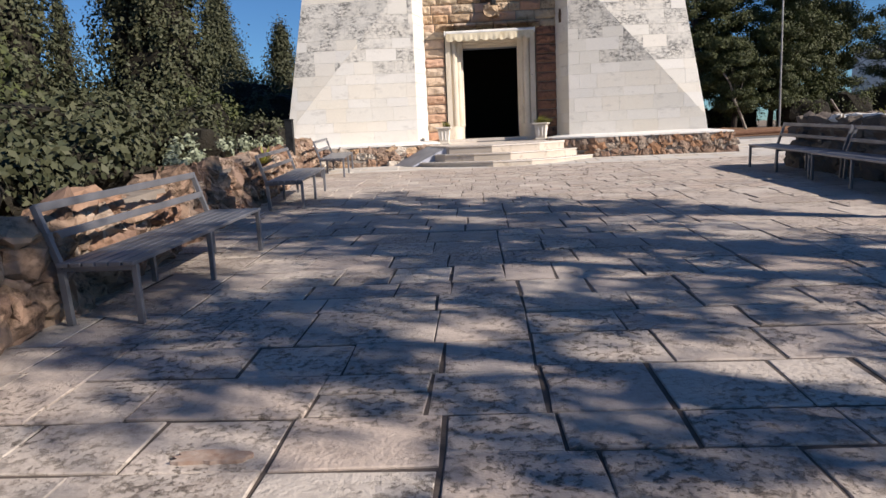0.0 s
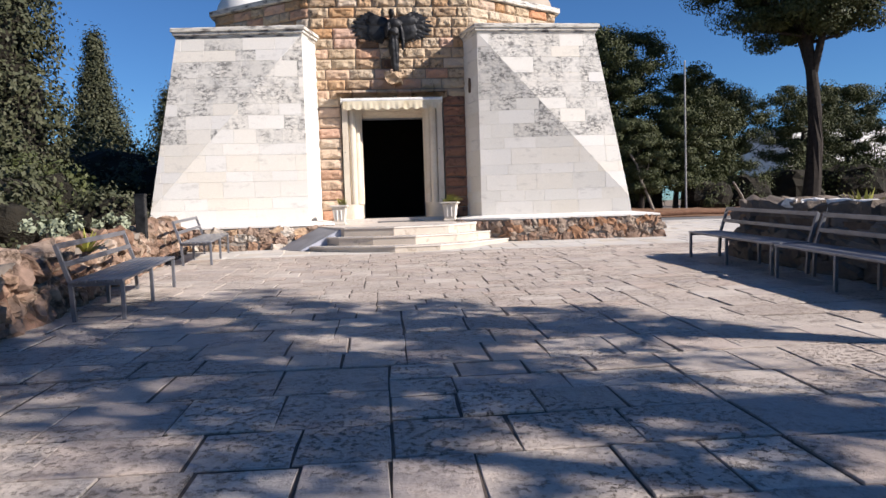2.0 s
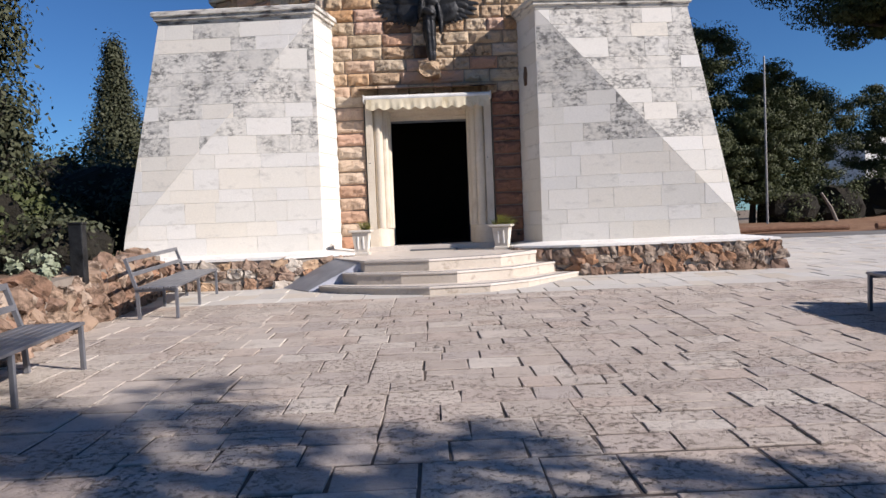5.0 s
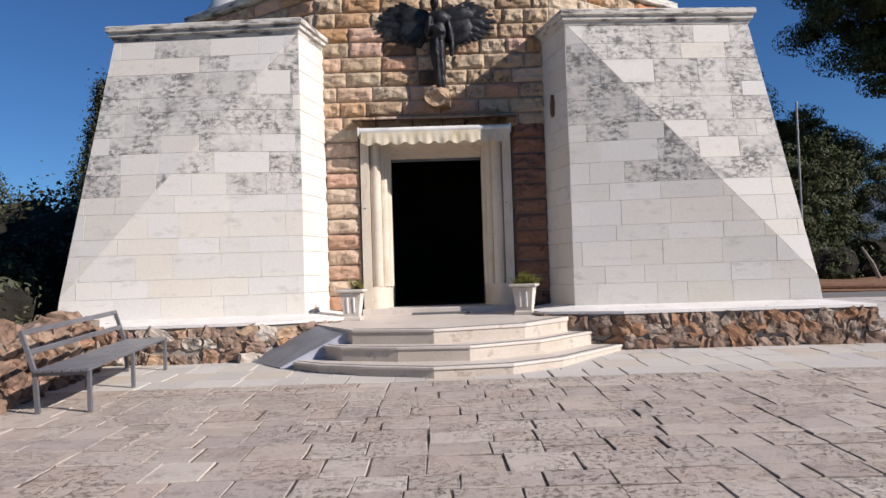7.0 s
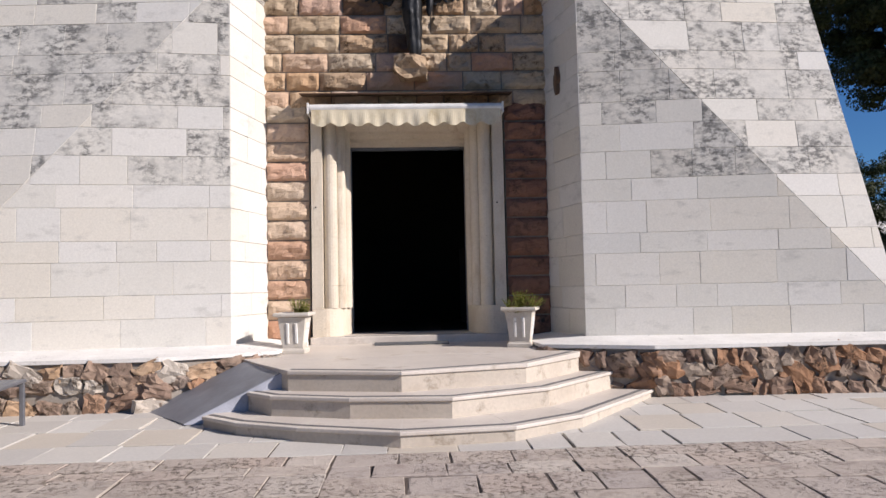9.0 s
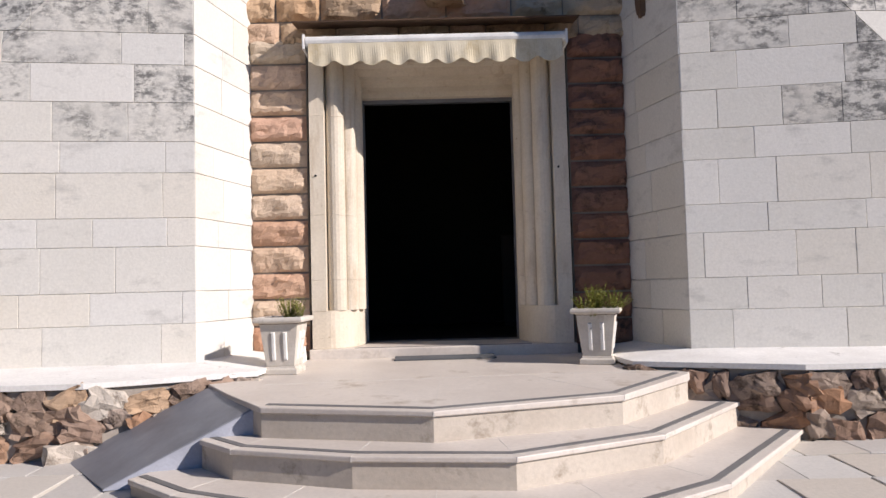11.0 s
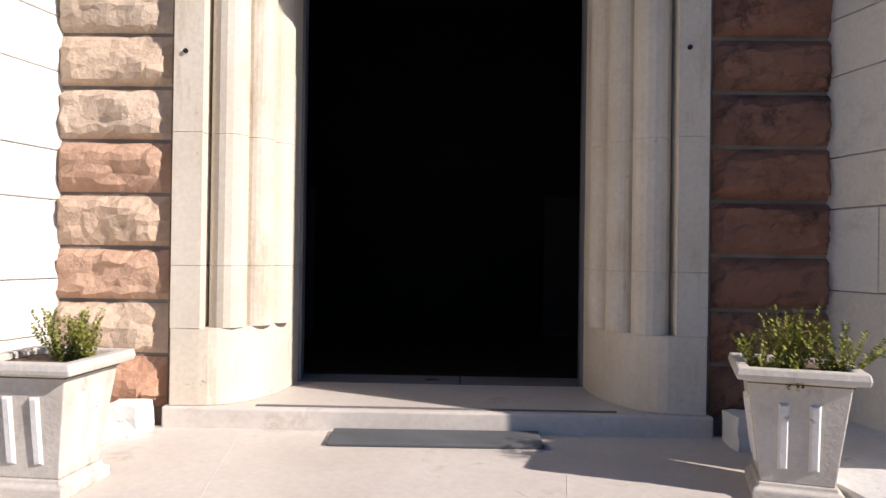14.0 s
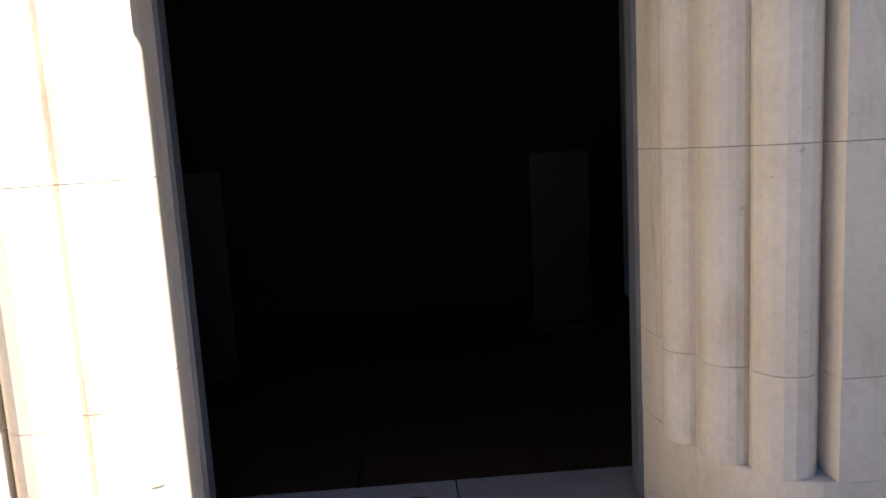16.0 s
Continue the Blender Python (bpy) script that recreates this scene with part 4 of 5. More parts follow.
bm.to_mesh(me)
bm.free()
rough_cast = new("rough_cast", me)
rough_cast.modifiers.new("fuse", "REMESH").voxel_size = 0.016
fused = bpy.data.meshes.new_from_object(rough_cast.evaluated_get(bpy.context.evaluated_depsgraph_get()))
bpy.data.objects.remove(rough_cast)
me = fused
me.materials.clear()
me.materials.append(M_BRONZE)
statue = tagged(new("winged_statue", me), "blackened bronze winged statue on the wall above the door", "statue")
statue.matrix_world = pose(-0.93, FY - 0.02, 5.02)
corbel = tagged(new("statue_corbel", rock_mesh("statue_corbel", 41, M_TAN, 0.30, 4, 0.85)), "rough pink stone corbel under the bronze statue", "corbel")
corbel.matrix_world = Matrix.LocRotScale((-0.91, FY - 0.06, 4.9), None, (0.46, 0.5, 0.32))

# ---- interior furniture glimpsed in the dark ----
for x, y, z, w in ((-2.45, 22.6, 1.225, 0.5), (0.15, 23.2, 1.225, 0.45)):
    t = thing("confessional_panel", "wooden panel, its brown darkened in colour for the unlit room", "wooden panel", pose(x, y, z))
    part("board", Build().box(-w / 2, -0.03, 0, w / 2, 0.03, 1.35), M_DIMBROWN, t, bevel=0.01)
    part("foot", Build().box(-w / 2, -0.15, 0, w / 2, 0.15, 0.05), M_DIMBROWN, t, bevel=0.01)


# ---- trees ----
def quads(points, sizes, seed, up=0.0, centres=None):
    """Small leaf sprays as four-cornered cards, all in one mesh list; they face out of their clumps."""
    g = np.random.RandomState(seed)
    n = len(points)
    face = g.normal(size=(n, 3))
    if centres is not None:
        away = points - centres
        away /= np.linalg.norm(away, axis=1)[:, None] + 1e-6
        face = away + 0.38 * face
    face /= np.linalg.norm(face, axis=1)[:, None]
    a = g.normal(size=(n, 3))
    a[:, 2] += up
    a -= (a * face).sum(1)[:, None] * face
    a /= np.linalg.norm(a, axis=1)[:, None]
    c = np.cross(face, a)
    s = sizes[:, None]
    p0, p1, p2, p3 = points - a * s * 0.5, points + c * s * 0.30, points + a * s * 0.5, points - c * s * 0.30
    vs = np.stack([p0, p1, p2, p3], 1).reshape(-1, 3)
    fs = np.arange(4 * n).reshape(-1, 4)
    return vs, fs


def mesh_np(name, vs, fs, mat):
    me = bpy.data.meshes.new(name)
    me.from_pydata(vs.tolist(), [], fs.tolist())
    me.materials.append(mat)
    return me


def cypress(m, height, radius, label, seed, count=9000, mat=None, taper=0.75):
    t = thing("cypress_tree", label, "tree", m, "conifers behind the rock wall")
    g = np.random.RandomState(seed)
    part("trunk", Build().tube([(0, 0, -0.3), (0, 0, height * 0.3), (0.05, 0, height * 0.85)], [radius * 0.14, radius * 0.1, 0.02]), M_BARK, t)
    # clumps on a leaning cone, each with sprays
    k = int(count / 38)
    f = g.uniform(0.02, 1.0, k) ** 0.85
    ang = g.uniform(0, 2 * np.pi, k)
    prof = radius * np.minimum(1.0, (f / 0.16) ** 0.5) * (1 - f ** 1.7) ** taper
    if taper > 1.0:
        # whorls of branches with gaps between them
        prof = prof * (0.62 + 0.5 * (1 - (f * height * 1.1) % 1.0))
    rr = prof * g.uniform(0.55, 1.05, k) + 0.03
    cen = np.stack([rr * np.cos(ang), rr * np.sin(ang), f * height], 1)
    sz = g.uniform(0.16, 0.34, k) * (0.5 + 0.6 * radius)
    pts = np.repeat(cen, 55, 0) + g.normal(size=(k * 55, 3)) * np.repeat(sz, 55)[:, None] * np.array([0.38, 0.38, 0.62])
    vs, fs = quads(pts, g.uniform(0.07, 0.17, len(pts)) * (0.7 + 0.3 * radius) * 0.8, seed + 1, 0.9, np.repeat(cen, 55, 0) * np.array([0.8, 0.8, 1.0]) - np.array([0, 0, 0.15]))
    # inner core, its near-black colour painting the shade inside the crown
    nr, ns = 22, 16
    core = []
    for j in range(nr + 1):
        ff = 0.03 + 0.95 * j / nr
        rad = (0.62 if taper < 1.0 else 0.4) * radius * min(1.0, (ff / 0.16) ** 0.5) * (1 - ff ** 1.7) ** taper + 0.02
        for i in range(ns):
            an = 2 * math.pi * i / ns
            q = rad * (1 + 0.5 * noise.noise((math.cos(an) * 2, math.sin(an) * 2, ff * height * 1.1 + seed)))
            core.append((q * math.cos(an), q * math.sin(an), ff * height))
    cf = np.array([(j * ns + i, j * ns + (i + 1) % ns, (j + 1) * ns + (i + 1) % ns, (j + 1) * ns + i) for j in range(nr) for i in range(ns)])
    part("inner_crown", mesh_np("inner_crown", np.array(core), cf, M_CROWNSHADE), M_CROWNSHADE, t, "core painted dark as shade inside the crown")
    part("crown", mesh_np("crown", vs, fs, mat or M_CYPRESS), M_CYPRESS, t)
    return t


def pine(m, height, spread, label, seed, lean=0.0, bare=0.45, clumps=46, per=230, group="pines", needle=1.0):
    t = thing("pine_tree", label, "tree", m, group)
    r = random.Random(seed)
    g = np.random.RandomState(seed)
    path = [Vector((lean * f * f * height, 0.15 * math.sin(f * 5 + seed), f * height * 0.92)) for f in [i / 9 for i in range(10)]]
    path[0].z = -0.3
    if clumps > 60:
        path = [p + Vector((0.35 * math.sin(p.z / height * 6.5) - 0.25 * p.z / height, 0, 0)) for p in path]
    part("trunk", Build().tube([tuple(p) for p in path], [0.24 * (height / 10) * (1.15 - f / 9) + 0.02 for f in range(10)], 10), M_BARK, t)
    cen = []
    if clumps > 60:
        for sx, sy in ((0.16, 0.03), (-0.13, 0.05), (0.05, -0.12)):
            q = path[4]
            part("fork", Build().tube([tuple(q), (q.x + sx * 0.3 * height, q.y + sy * height * 0.4, height * 0.58), (q.x + sx * 0.75 * height, q.y + sy * height, height * 0.72), (q.x + sx * height, q.y + sy * height, height * 0.86)],
                                   [0.26, 0.2, 0.15, 0.05], 8), M_BARK, t)
    for k in range(clumps):
        f = bare + (1 - bare) * (k + 0.5) / clumps
        i = min(8, int(f * 9))
        base = path[i].lerp(path[i + 1], f * 9 - i)
        a = k * 2.4 + r.uniform(-0.4, 0.4)
        ln = spread * (0.35 + 0.65 * math.sin(math.pi * min(1, (f - bare) / (1 - bare) * 0.85 + 0.12))) * r.uniform(0.45, 1.05)
        tip = base + Vector((math.cos(a) * ln, math.sin(a) * ln, ln * r.uniform(0.12, 0.5)))
        midp = base.lerp(tip, 0.55) + Vector((0, 0, -0.08 * ln))
        if k % 2 == 0:
            part("limb", Build().tube([tuple(base), tuple(midp), tuple(tip)], [0.07 * height / 10, 0.045 * height / 10, 0.015], 6), M_BARK, t)
        cen.append((tip, r.uniform(0.5, 1.0)))
        cen.append((midp + Vector((r.uniform(-0.5, 0.5), r.uniform(-0.5, 0.5), r.uniform(0.1, 0.5))), r.uniform(0.35, 0.7)))
    pts, sz, mid = [], [], []
    for c, s in cen:
        s *= spread / 3.2 * (0.72 if clumps > 60 else 1.0)
        q = g.normal(size=(per, 3))
        q *= np.minimum(1.0, 2.0 / np.linalg.norm(q, axis=1))[:, None]
        q = q * np.array([0.62, 0.62, 0.34]) * s + np.array(c)
        pts.append(q)
        mid.append(np.repeat(np.array(c)[None, :] - np.array([[0, 0, 0.3 * s]]), per, 0))
        sz.append(g.uniform(0.10, 0.24, per) * (0.6 + 0.4 * spread / 3.2) * needle)
    vs, fs = quads(np.concatenate(pts), np.concatenate(sz), seed + 9, 0.3, np.concatenate(mid))
    part("crown", mesh_np("crown", vs, fs, M_PINE), M_PINE, t)
    return t


def shrub(m, r, h, label, seed, mat, count=2600, name="shrub"):
    t = thing(name, label, name.replace("_", " "), m)
    g = np.random.RandomState(seed)
    k = max(6, count // 60)
    d = g.normal(size=(k, 3))
    d /= np.linalg.norm(d, axis=1)[:, None]
    cen = d * g.uniform(0.45, 1.0, k)[:, None] * np.array([r, r, h * 0.55]) + np.array([0, 0, h * 0.45])
    pts = np.repeat(cen, 60, 0) + g.normal(size=(k * 60, 3)) * 0.13 * r
    mid = np.repeat(cen * 0.9, 60, 0)[pts[:, 2] > 0.0]
    pts = pts[pts[:, 2] > 0.0]
    vs, fs = quads(pts, g.uniform(0.06, 0.15, len(pts)) * (0.6 + 0.4 * r), seed + 1, 0.4, mid)
    part("stem", Build().tube([(0, 0, -0.2), (0, 0, h * 0.5)], [0.05 * r + 0.01, 0.02]), M_BARK, t)
    part("crown", mesh_np("crown", vs, fs, mat), mat, t)
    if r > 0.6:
        # bush core, painted near-black for the shade within
        core = rock_mesh("inner_crown", seed, M_CROWNSHADE, 0.2, 3, 0.2)
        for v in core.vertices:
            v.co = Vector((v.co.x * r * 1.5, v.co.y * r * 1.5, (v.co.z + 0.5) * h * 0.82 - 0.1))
        part("inner_crown", core, M_CROWNSHADE, t, "core painted dark as shade inside the bush")
    return t


CL = "tall dark green cypress behind the rock wall"
zt = 0.55
SH = "shaggy open-crowned conifer beyond the rock wall"
cypress(pose(-11.0, 19.5, zt), 14.0, 1.85, "very tall dense dark green cypress behind the rock wall", 11, 42000)
cypress(pose(-12.2, 13.6, zt), 11.5, 1.7, CL, 12, 32000)
cypress(pose(-24.0, 37.0, zt), 9.0, 2.2, SH, 13, 7000, taper=1.1)
cypress(pose(-16.3, 40.0, zt), 10.2, 2.6, SH, 14, 26000, taper=1.2)
cypress(pose(-13.2, 42.0, zt), 7.6, 2.4, SH, 15, 14000, taper=1.1)
cypress(pose(-19.5, 36.0, zt), 7.0, 2.2, SH, 16, 7000, taper=1.1)
for i, (x, y, r, h) in enumerate(((-8.6, 15.0, 1.0, 1.5), (-9.2, 17.6, 1.2, 1.7), (-10.4, 21.5, 1.5, 2.6), (-11.2, 27.0, 2.2, 4.0), (-13.5, 29.0, 2.4, 4.4), (-9.6, 30.0, 1.8, 3.8), (-7.6, 9.0, 1.0, 1.2), (-8.0, 5.8, 1.1, 1.3), (-14.5, 24.0, 2.4, 3.6), (-14.0, 18.0, 2.2, 3.4), (-10.5, 9.5, 1.8, 2.4), (-12.5, 10.0, 2.2, 4.4), (-9.0, 26.0, 1.6, 3.2))):
    shrub(pose(x, y, ground_z(y) + (0.58 if y < 18 else -0.06)), r, h, "dark green bush behind the rock wall", 60 + i, M_SHRUB if i % 3 else M_CYPRESS, 4200)
for i, (x, y, r, h) in enumerate(((-5.8, 1.0, 0.9, 0.9), (-6.0, 2.8, 1.0, 1.0), (-6.2, 4.6, 0.9, 0.8), (-6.3, 6.4, 1.0, 0.9), (-7.6, 1.6, 1.3, 1.5), (-7.9, 3.8, 1.4, 1.6), (-8.2, 7.4, 1.4, 1.5), (-8.6, 11.0, 1.3, 1.5), (-7.4, 12.4, 1.0, 1.0), (-10.5, 5.0, 1.9, 2.4), (-10.0, 1.0, 2.0, 2.6), (-9.6, 13.6, 1.3, 1.7), (-7.2, 16.5, 0.9, 1.0))):
    shrub(pose(x, y, ground_z(y) + 0.58), r, h, "low dark green bush filling the bed behind the rock wall", 160 + i, M_CYPRESS, 3600)
for i, (x, y) in enumerate(((-5.9, 8.3), (-6.3, 9.6), (-5.9, 10.9), (-6.4, 12.4), (-6.1, 13.9))):
    shrub(pose(x, y, ground_z(y) + 0.6), 0.42, 0.6, "pale grey-green low shrub on top of the rock wall", 90 + i, M_CACTUS, 420, "low_shrub")

PL_T = "dark green pine with bare leaning trunk beyond the forecourt"
pine(pose(27.0, 46.0, zt), 21.0, 7.2, "broad umbrella pine with dark forked trunk", 21, -0.012, 0.56, 80, 1300, needle=0.66)
for i, (x, y, h, s) in enumerate(((13.0, 46, 12.6, 3.4), (15.6, 48, 12.8, 3.6), (10.5, 50, 12.4, 3.8), (18.4, 46, 9.4, 2.8), (20.8, 48, 9.0, 2.8), (23.4, 50, 8.6, 2.8), (17.0, 44, 6.6, 2.2), (8.0, 52, 12.0, 3.8), (30, 52, 9, 3.4), (35, 54, 9.5, 3.6), (41, 52, 10, 4.0), (14.2, 43, 6.0, 2.0))):
    pine(pose(x, y, zt, 0, 0, 40 * i), h, s, PL_T, 30 + i, 0.03 * (i % 3 - 1), 0.2, 44, 520, needle=0.78)
# pines south-east of the plaza, whose shade falls across it
for i, (x, y, h, s, bare, n) in enumerate(((8.5, 3.3, 10.2, 1.65, 0.50, 115), (9.2, 0.7, 10.4, 1.8, 0.52, 62), (8.6, -3.15, 9.8, 2.1, 0.40, 105), (11.0, -1.4, 10.6, 2.6, 0.60, 24), (17.5, -3.0, 10.5, 2.6, 0.5, 12), (7.4, 1.3, 9.6, 1.7, 0.52, 42))):
    pine(pose(x, y, ground_z(y) + (0.6 if x < 8.5 else -0.05), 0, 0, 70 * i), h, s, "spreading pine at the edge of the plaza, shading it", 50 + i, 0.01, bare, 34, n, "pines shading the plaza")

# ---- distance on the east side ----
b = Build().prism([(6.5, 31.0), (70.0, 28.0), (70.0, 33.0), (6.5, 34.5)], 0.5, 0.60)
structure("road", b, M_ASPHALT, "narrow grey asphalt lane beyond the forecourt", "road")
vs, fs = [], []
nx, ny = 40, 6
for j in range(ny + 1):
    for i in range(nx + 1):
        x, y = 5.0 + i * 1.6, 35.0 + j * 1.5
        vs.append((x, y, 0.5 + 0.55 * math.sin(math.pi * min(0.5, j / 8)) * (0.7 + 0.6 * noise.noise((x * 0.4, y * 0.5, 0))) + 0.1 * noise.noise((x, y, 3))))
for j in range(ny):
    for i in range(nx):
        a = j * (nx + 1) + i
        fs.append((a, a + 1, a + nx + 2, a + nx + 1))
structure("earth_bank", Build().add(vs, fs), M_EARTH, "low bank of red-brown earth and dry needles", "earth bank", smooth=True)
for x, y, h in ((15.8, 40.0, 8.6), (33.0, 44.0, 8.5)):
    t = thing("metal_pole", "slim dull metal pole among the pines", "pole", pose(x, y, 0.6))
    part("shaft", Build().tube([(0, 0, -0.2), (0, 0, h)], [0.06, 0.045], 8), M_PIPE, t)
    part("cap", Build().tube([(0, 0, h), (0, 0, h + 0.06)], [0.06, 0.03], 8), M_PIPE, t)


t = thing("leaning_trunk", "bare pale leaning tree trunk at the edge of the wood", "tree trunk", pose(14.7, 42.0, 0.6))
part("stem", Build().tube([(0.1, 0, -0.1), (-0.35, 0, 1.1), (-0.75, 0, 2.0), (-1.0, 0, 3.0), (-1.6, 0, 3.9)], [0.10, 0.085, 0.075, 0.06, 0.045], 8), M_DEADWOOD, t)
part("branch", Build().tube([(-0.75, 0, 2.0), (-0.3, 0.1, 2.8), (-0.2, 0.1, 3.4)], [0.045, 0.035, 0.02], 6), M_DEADWOOD, t)
t = thing("leaning_trunk", "bare pale leaning tree trunk behind the earth bank", "tree trunk", pose(20.0, 41.0, 0.7))
part("stem", Build().tube([(0, 0, -0.1), (-0.4, 0, 0.9), (-0.9, 0, 1.7)], [0.10, 0.085, 0.06], 8), M_DEADWOOD, t)
for x, w in ((10.8, 6.4), (18.4, 7.0)):
    t = thing("log_rail", "long brown log lying along the edge of the lane", "log", pose(x, 35.4, 0.72))
    part("log", Build().tube([(0, 0, 0.03), (w * 0.5, 0.12, 0.09), (w, 0.05, 0.02)], [0.14, 0.13, 0.11], 10), M_BARKRED, t)


def house(m, w, d, h, label):
    t = thing("house", label, "house", m)
    b = Build().box(-w / 2, 0, 0, w / 2, d, h)
    part("wall", b, M_FARWALL, t)
    part("parapet", Build().box(-w / 2 - 0.1, -0.1, h, w / 2 + 0.1, d + 0.1, h + 0.35), M_FARWALL, t)
    for f in range(2):
        for k in range(4):
            x = -w / 2 + w * (k + 0.5) / 4
            z = 1.0 + f * 3.0
            if z + 1.4 < h:
                wob = part("window", Build().box(x - 0.6, -0.04, z, x + 0.6, 0.05, z + 1.3), M_WHITE, t)
                part("pane", Build().box(x - 0.52, -0.06, z + 0.08, x + 0.52, 0.0, z + 1.22), M_DARK, wob, "dark glass pane")
    part("roof_tank", Build().tube([(w * 0.25, d * 0.5, h + 0.2), (w * 0.25, d * 0.5, h + 1.5)], 0.7, 12), M_DARK, t, "dark roof water tank")
    return t


house(pose(54, 82, 0.5, 0, 0, 8), 16, 9, 8.6, "distant white flat-roofed house behind the pines")
house(pose(68, 84, 0.5, 0, 0, -5), 14, 9, 7.4, "distant white flat-roofed house beyond the fence")
for i in range(12):
    x = 24 + i * 2.4
    t = thing("fence_post", "cranked grey steel post of a wire fence", "fence post", pose(x + 8, 58 + 0.3 * i, 0.5), "fence posts")
    part("post", Build().tube([(0, 0, -0.2), (0, 0, 2.8), (0.35, 0, 3.2)], 0.04, 6), M_PIPE, t)

for i, (x, y, r, h) in enumerate(((28, 50, 2.6, 3.4), (32.5, 50, 2.8, 3.6), (37, 51, 2.8, 3.6), (42, 52, 3, 3.8), (21.5, 44, 1.8, 3.0), (18.5, 43.5, 1.6, 2.6), (47, 53, 3, 3.8), (12, 46, 2.0, 2.4), (15.4, 46.5, 2.0, 2.4), (9.5, 46, 2.2, 2.6))):
    shrub(pose(x, y, 0.5), r, h, "dark hedge-like bush under the pines", 130 + i, M_SHRUB if i in (4, 5) else M_PINE, 4200)

# ---- pieces: ashlar blocks of the piers ----
rs = random.Random(5)
NC = 14
COURSES = [ZB + (ZT - ZB) * (i + (0.12 * math.sin(i * 2.7) if 0 < i < NC else 0)) / NC for i in range(NC + 1)]
FOLD = (PD[2] - PE[2], PE[0] - PD[0], PD[0] * (PD[2] - PE[2]) + PD[2] * (PE[0] - PD[0]))
for side, pier in zip((-1, 1), piers):
    dep = tower_front(side)
    whole = [(2.185, ZB), (PB[0], ZB), (5.28, ZT), (2.20, ZT)]

    def place(u, z, side=side, dep=dep):
        return (X0 + side * u, dep(u, z) + 0.012, z)
    out = Vector((0, -1, 0))
    for ci in range(NC):
        z0, z1 = COURSES[ci], COURSES[ci + 1]
        u = 2.0 - rs.uniform(0, 0.6)
        while u < 6.2:
            w = rs.uniform(0.45, 1.0)
            for zone in (0, 1):
                quad = [(u, z0), (u + w, z0), (u + w, z1), (u, z1)]
                q = clip_to(quad, whole)
                if len(q) >= 3:
                    s = -1 if zone == 0 else 1
                    q = clip(q, s * FOLD[0], s * FOLD[1], s * FOLD[2])
                if len(q) >= 3 and area(q) > 0.006:
                    q = inset(q, 0.0018)
                    if len(q) < 3:
                        continue
                    if side < 0:
                        bb = slab([(a, c) for a, c in q], place, out, 0.010 + rs.uniform(0, 0.003), 0.003)
                        bb.f = [f[::-1] for f in bb.f]
                    else:
                        bb = slab(q, place, out, 0.010 + rs.uniform(0, 0.003), 0.003)
                    hi = (sum(p[1] for p in q) / len(q) - ZB) / (ZT - ZB)
                    dirty = 0.42 < hi < 0.97 and rs.random() < 0.85 - 1.2 * abs(hi - 0.72) - 0.08 * abs(sum(p[0] for p in q) / len(q) - (4.6 if side < 0 else 3.4))
                    part("stone_block", bb, M_ASHLAR_DIRTY if dirty else M_ASHLAR, pier)
            u += w
    # inner return towards the doorway
    p0, p1 = Vector((X0 + side * 2.19, PA[1], 0)), Vector((X0 + side * 1.94, FY + 0.02, 0))
    L = (p1 - p0).length
    d = (p1 - p0) / L
    nrm = Vector((-side, 0, 0)) - d * d.dot(Vector((-side, 0, 0)))
    nrm.normalize()
    for ci in range(NC):
        z0, z1 = COURSES[ci], COURSES[ci + 1]
        cut = rs.uniform(0.3, 0.9)
        for a, c in ((0.0, cut), (cut, L)):
            q = inset([(a, z0), (c, z0), (c, z1), (a, z1)], 0.0022)
            bb = slab(q, lambda s, z: p0 + d * s + Vector((0, 0, z)) - nrm * 0.012, nrm, 0.014 + rs.uniform(0, 0.003), 0.004)
            if side > 0:
                bb.f = [f[::-1] for f in bb.f]
            part("stone_block", bb, M_ASHLAR, pier)

# ---- pieces: rock-faced pink blocks ----
def rock_face(seed, mat):
    """Unit block face (x and z from 0 to 1) with a broken, bulging front towards -y."""
    r = random.Random(seed)
    off = Vector((r.uniform(-40, 40), r.uniform(-40, 40), 0))
    nx, nz = 13, 8
    vs, fs = [], []
    for j in range(nz + 1):
        for i in range(nx + 1):
            x, z = i / nx, j / nz
            edge = min(1.0, min(x, 1 - x) / 0.12) * min(1.0, min(z, 1 - z) / 0.2)
            bul = (0.048 + 0.05 * noise.noise(Vector((x * 2.6, z * 1.6, 0)) + off) + 0.028 * noise.noise(Vector((x * 6, z * 3.5, 4)) + off)) * edge ** 0.5
            jx, jz = (r.uniform(-0.03, 0.03), r.uniform(-0.05, 0.05)) if 0 < i < nx and 0 < j < nz else (0, 0)
            vs.append((x + jx, -max(0.0, bul), z + jz))
    for j in range(nz):
        for i in range(nx):
            a = j * (nx + 1) + i
            fs += [(a, a + 1, a + nx + 2), (a, a + nx + 2, a + nx + 1)]
    n0 = len(vs)
    rim = [i for i in range(nx + 1)] + [(j + 1) * (nx + 1) - 1 for j in range(1, nz + 1)] + [nz * (nx + 1) + i for i in range(nx - 1, -1, -1)] + [j * (nx + 1) for j in range(nz - 1, 0, -1)]
    vs += [(vs[i][0], 0.08, vs[i][2]) for i in rim]
    for k in range(len(rim)):
        fs.append((rim[k], n0 + k, n0 + (k + 1) % len(rim), rim[(k + 1) % len(rim)]))
    return Build().add(vs, fs).mesh("rock_faced_block", mat)


FACES = [rock_face(400 + i, M_PINK) for i in range(14)]
BUFF = [rock_face(430 + i, M_TAN) for i in range(14)]
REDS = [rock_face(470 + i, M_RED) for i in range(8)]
SOOT_SHADED = [rock_face(450 + i, M_SOOT_SHADE) for i in range(8)]


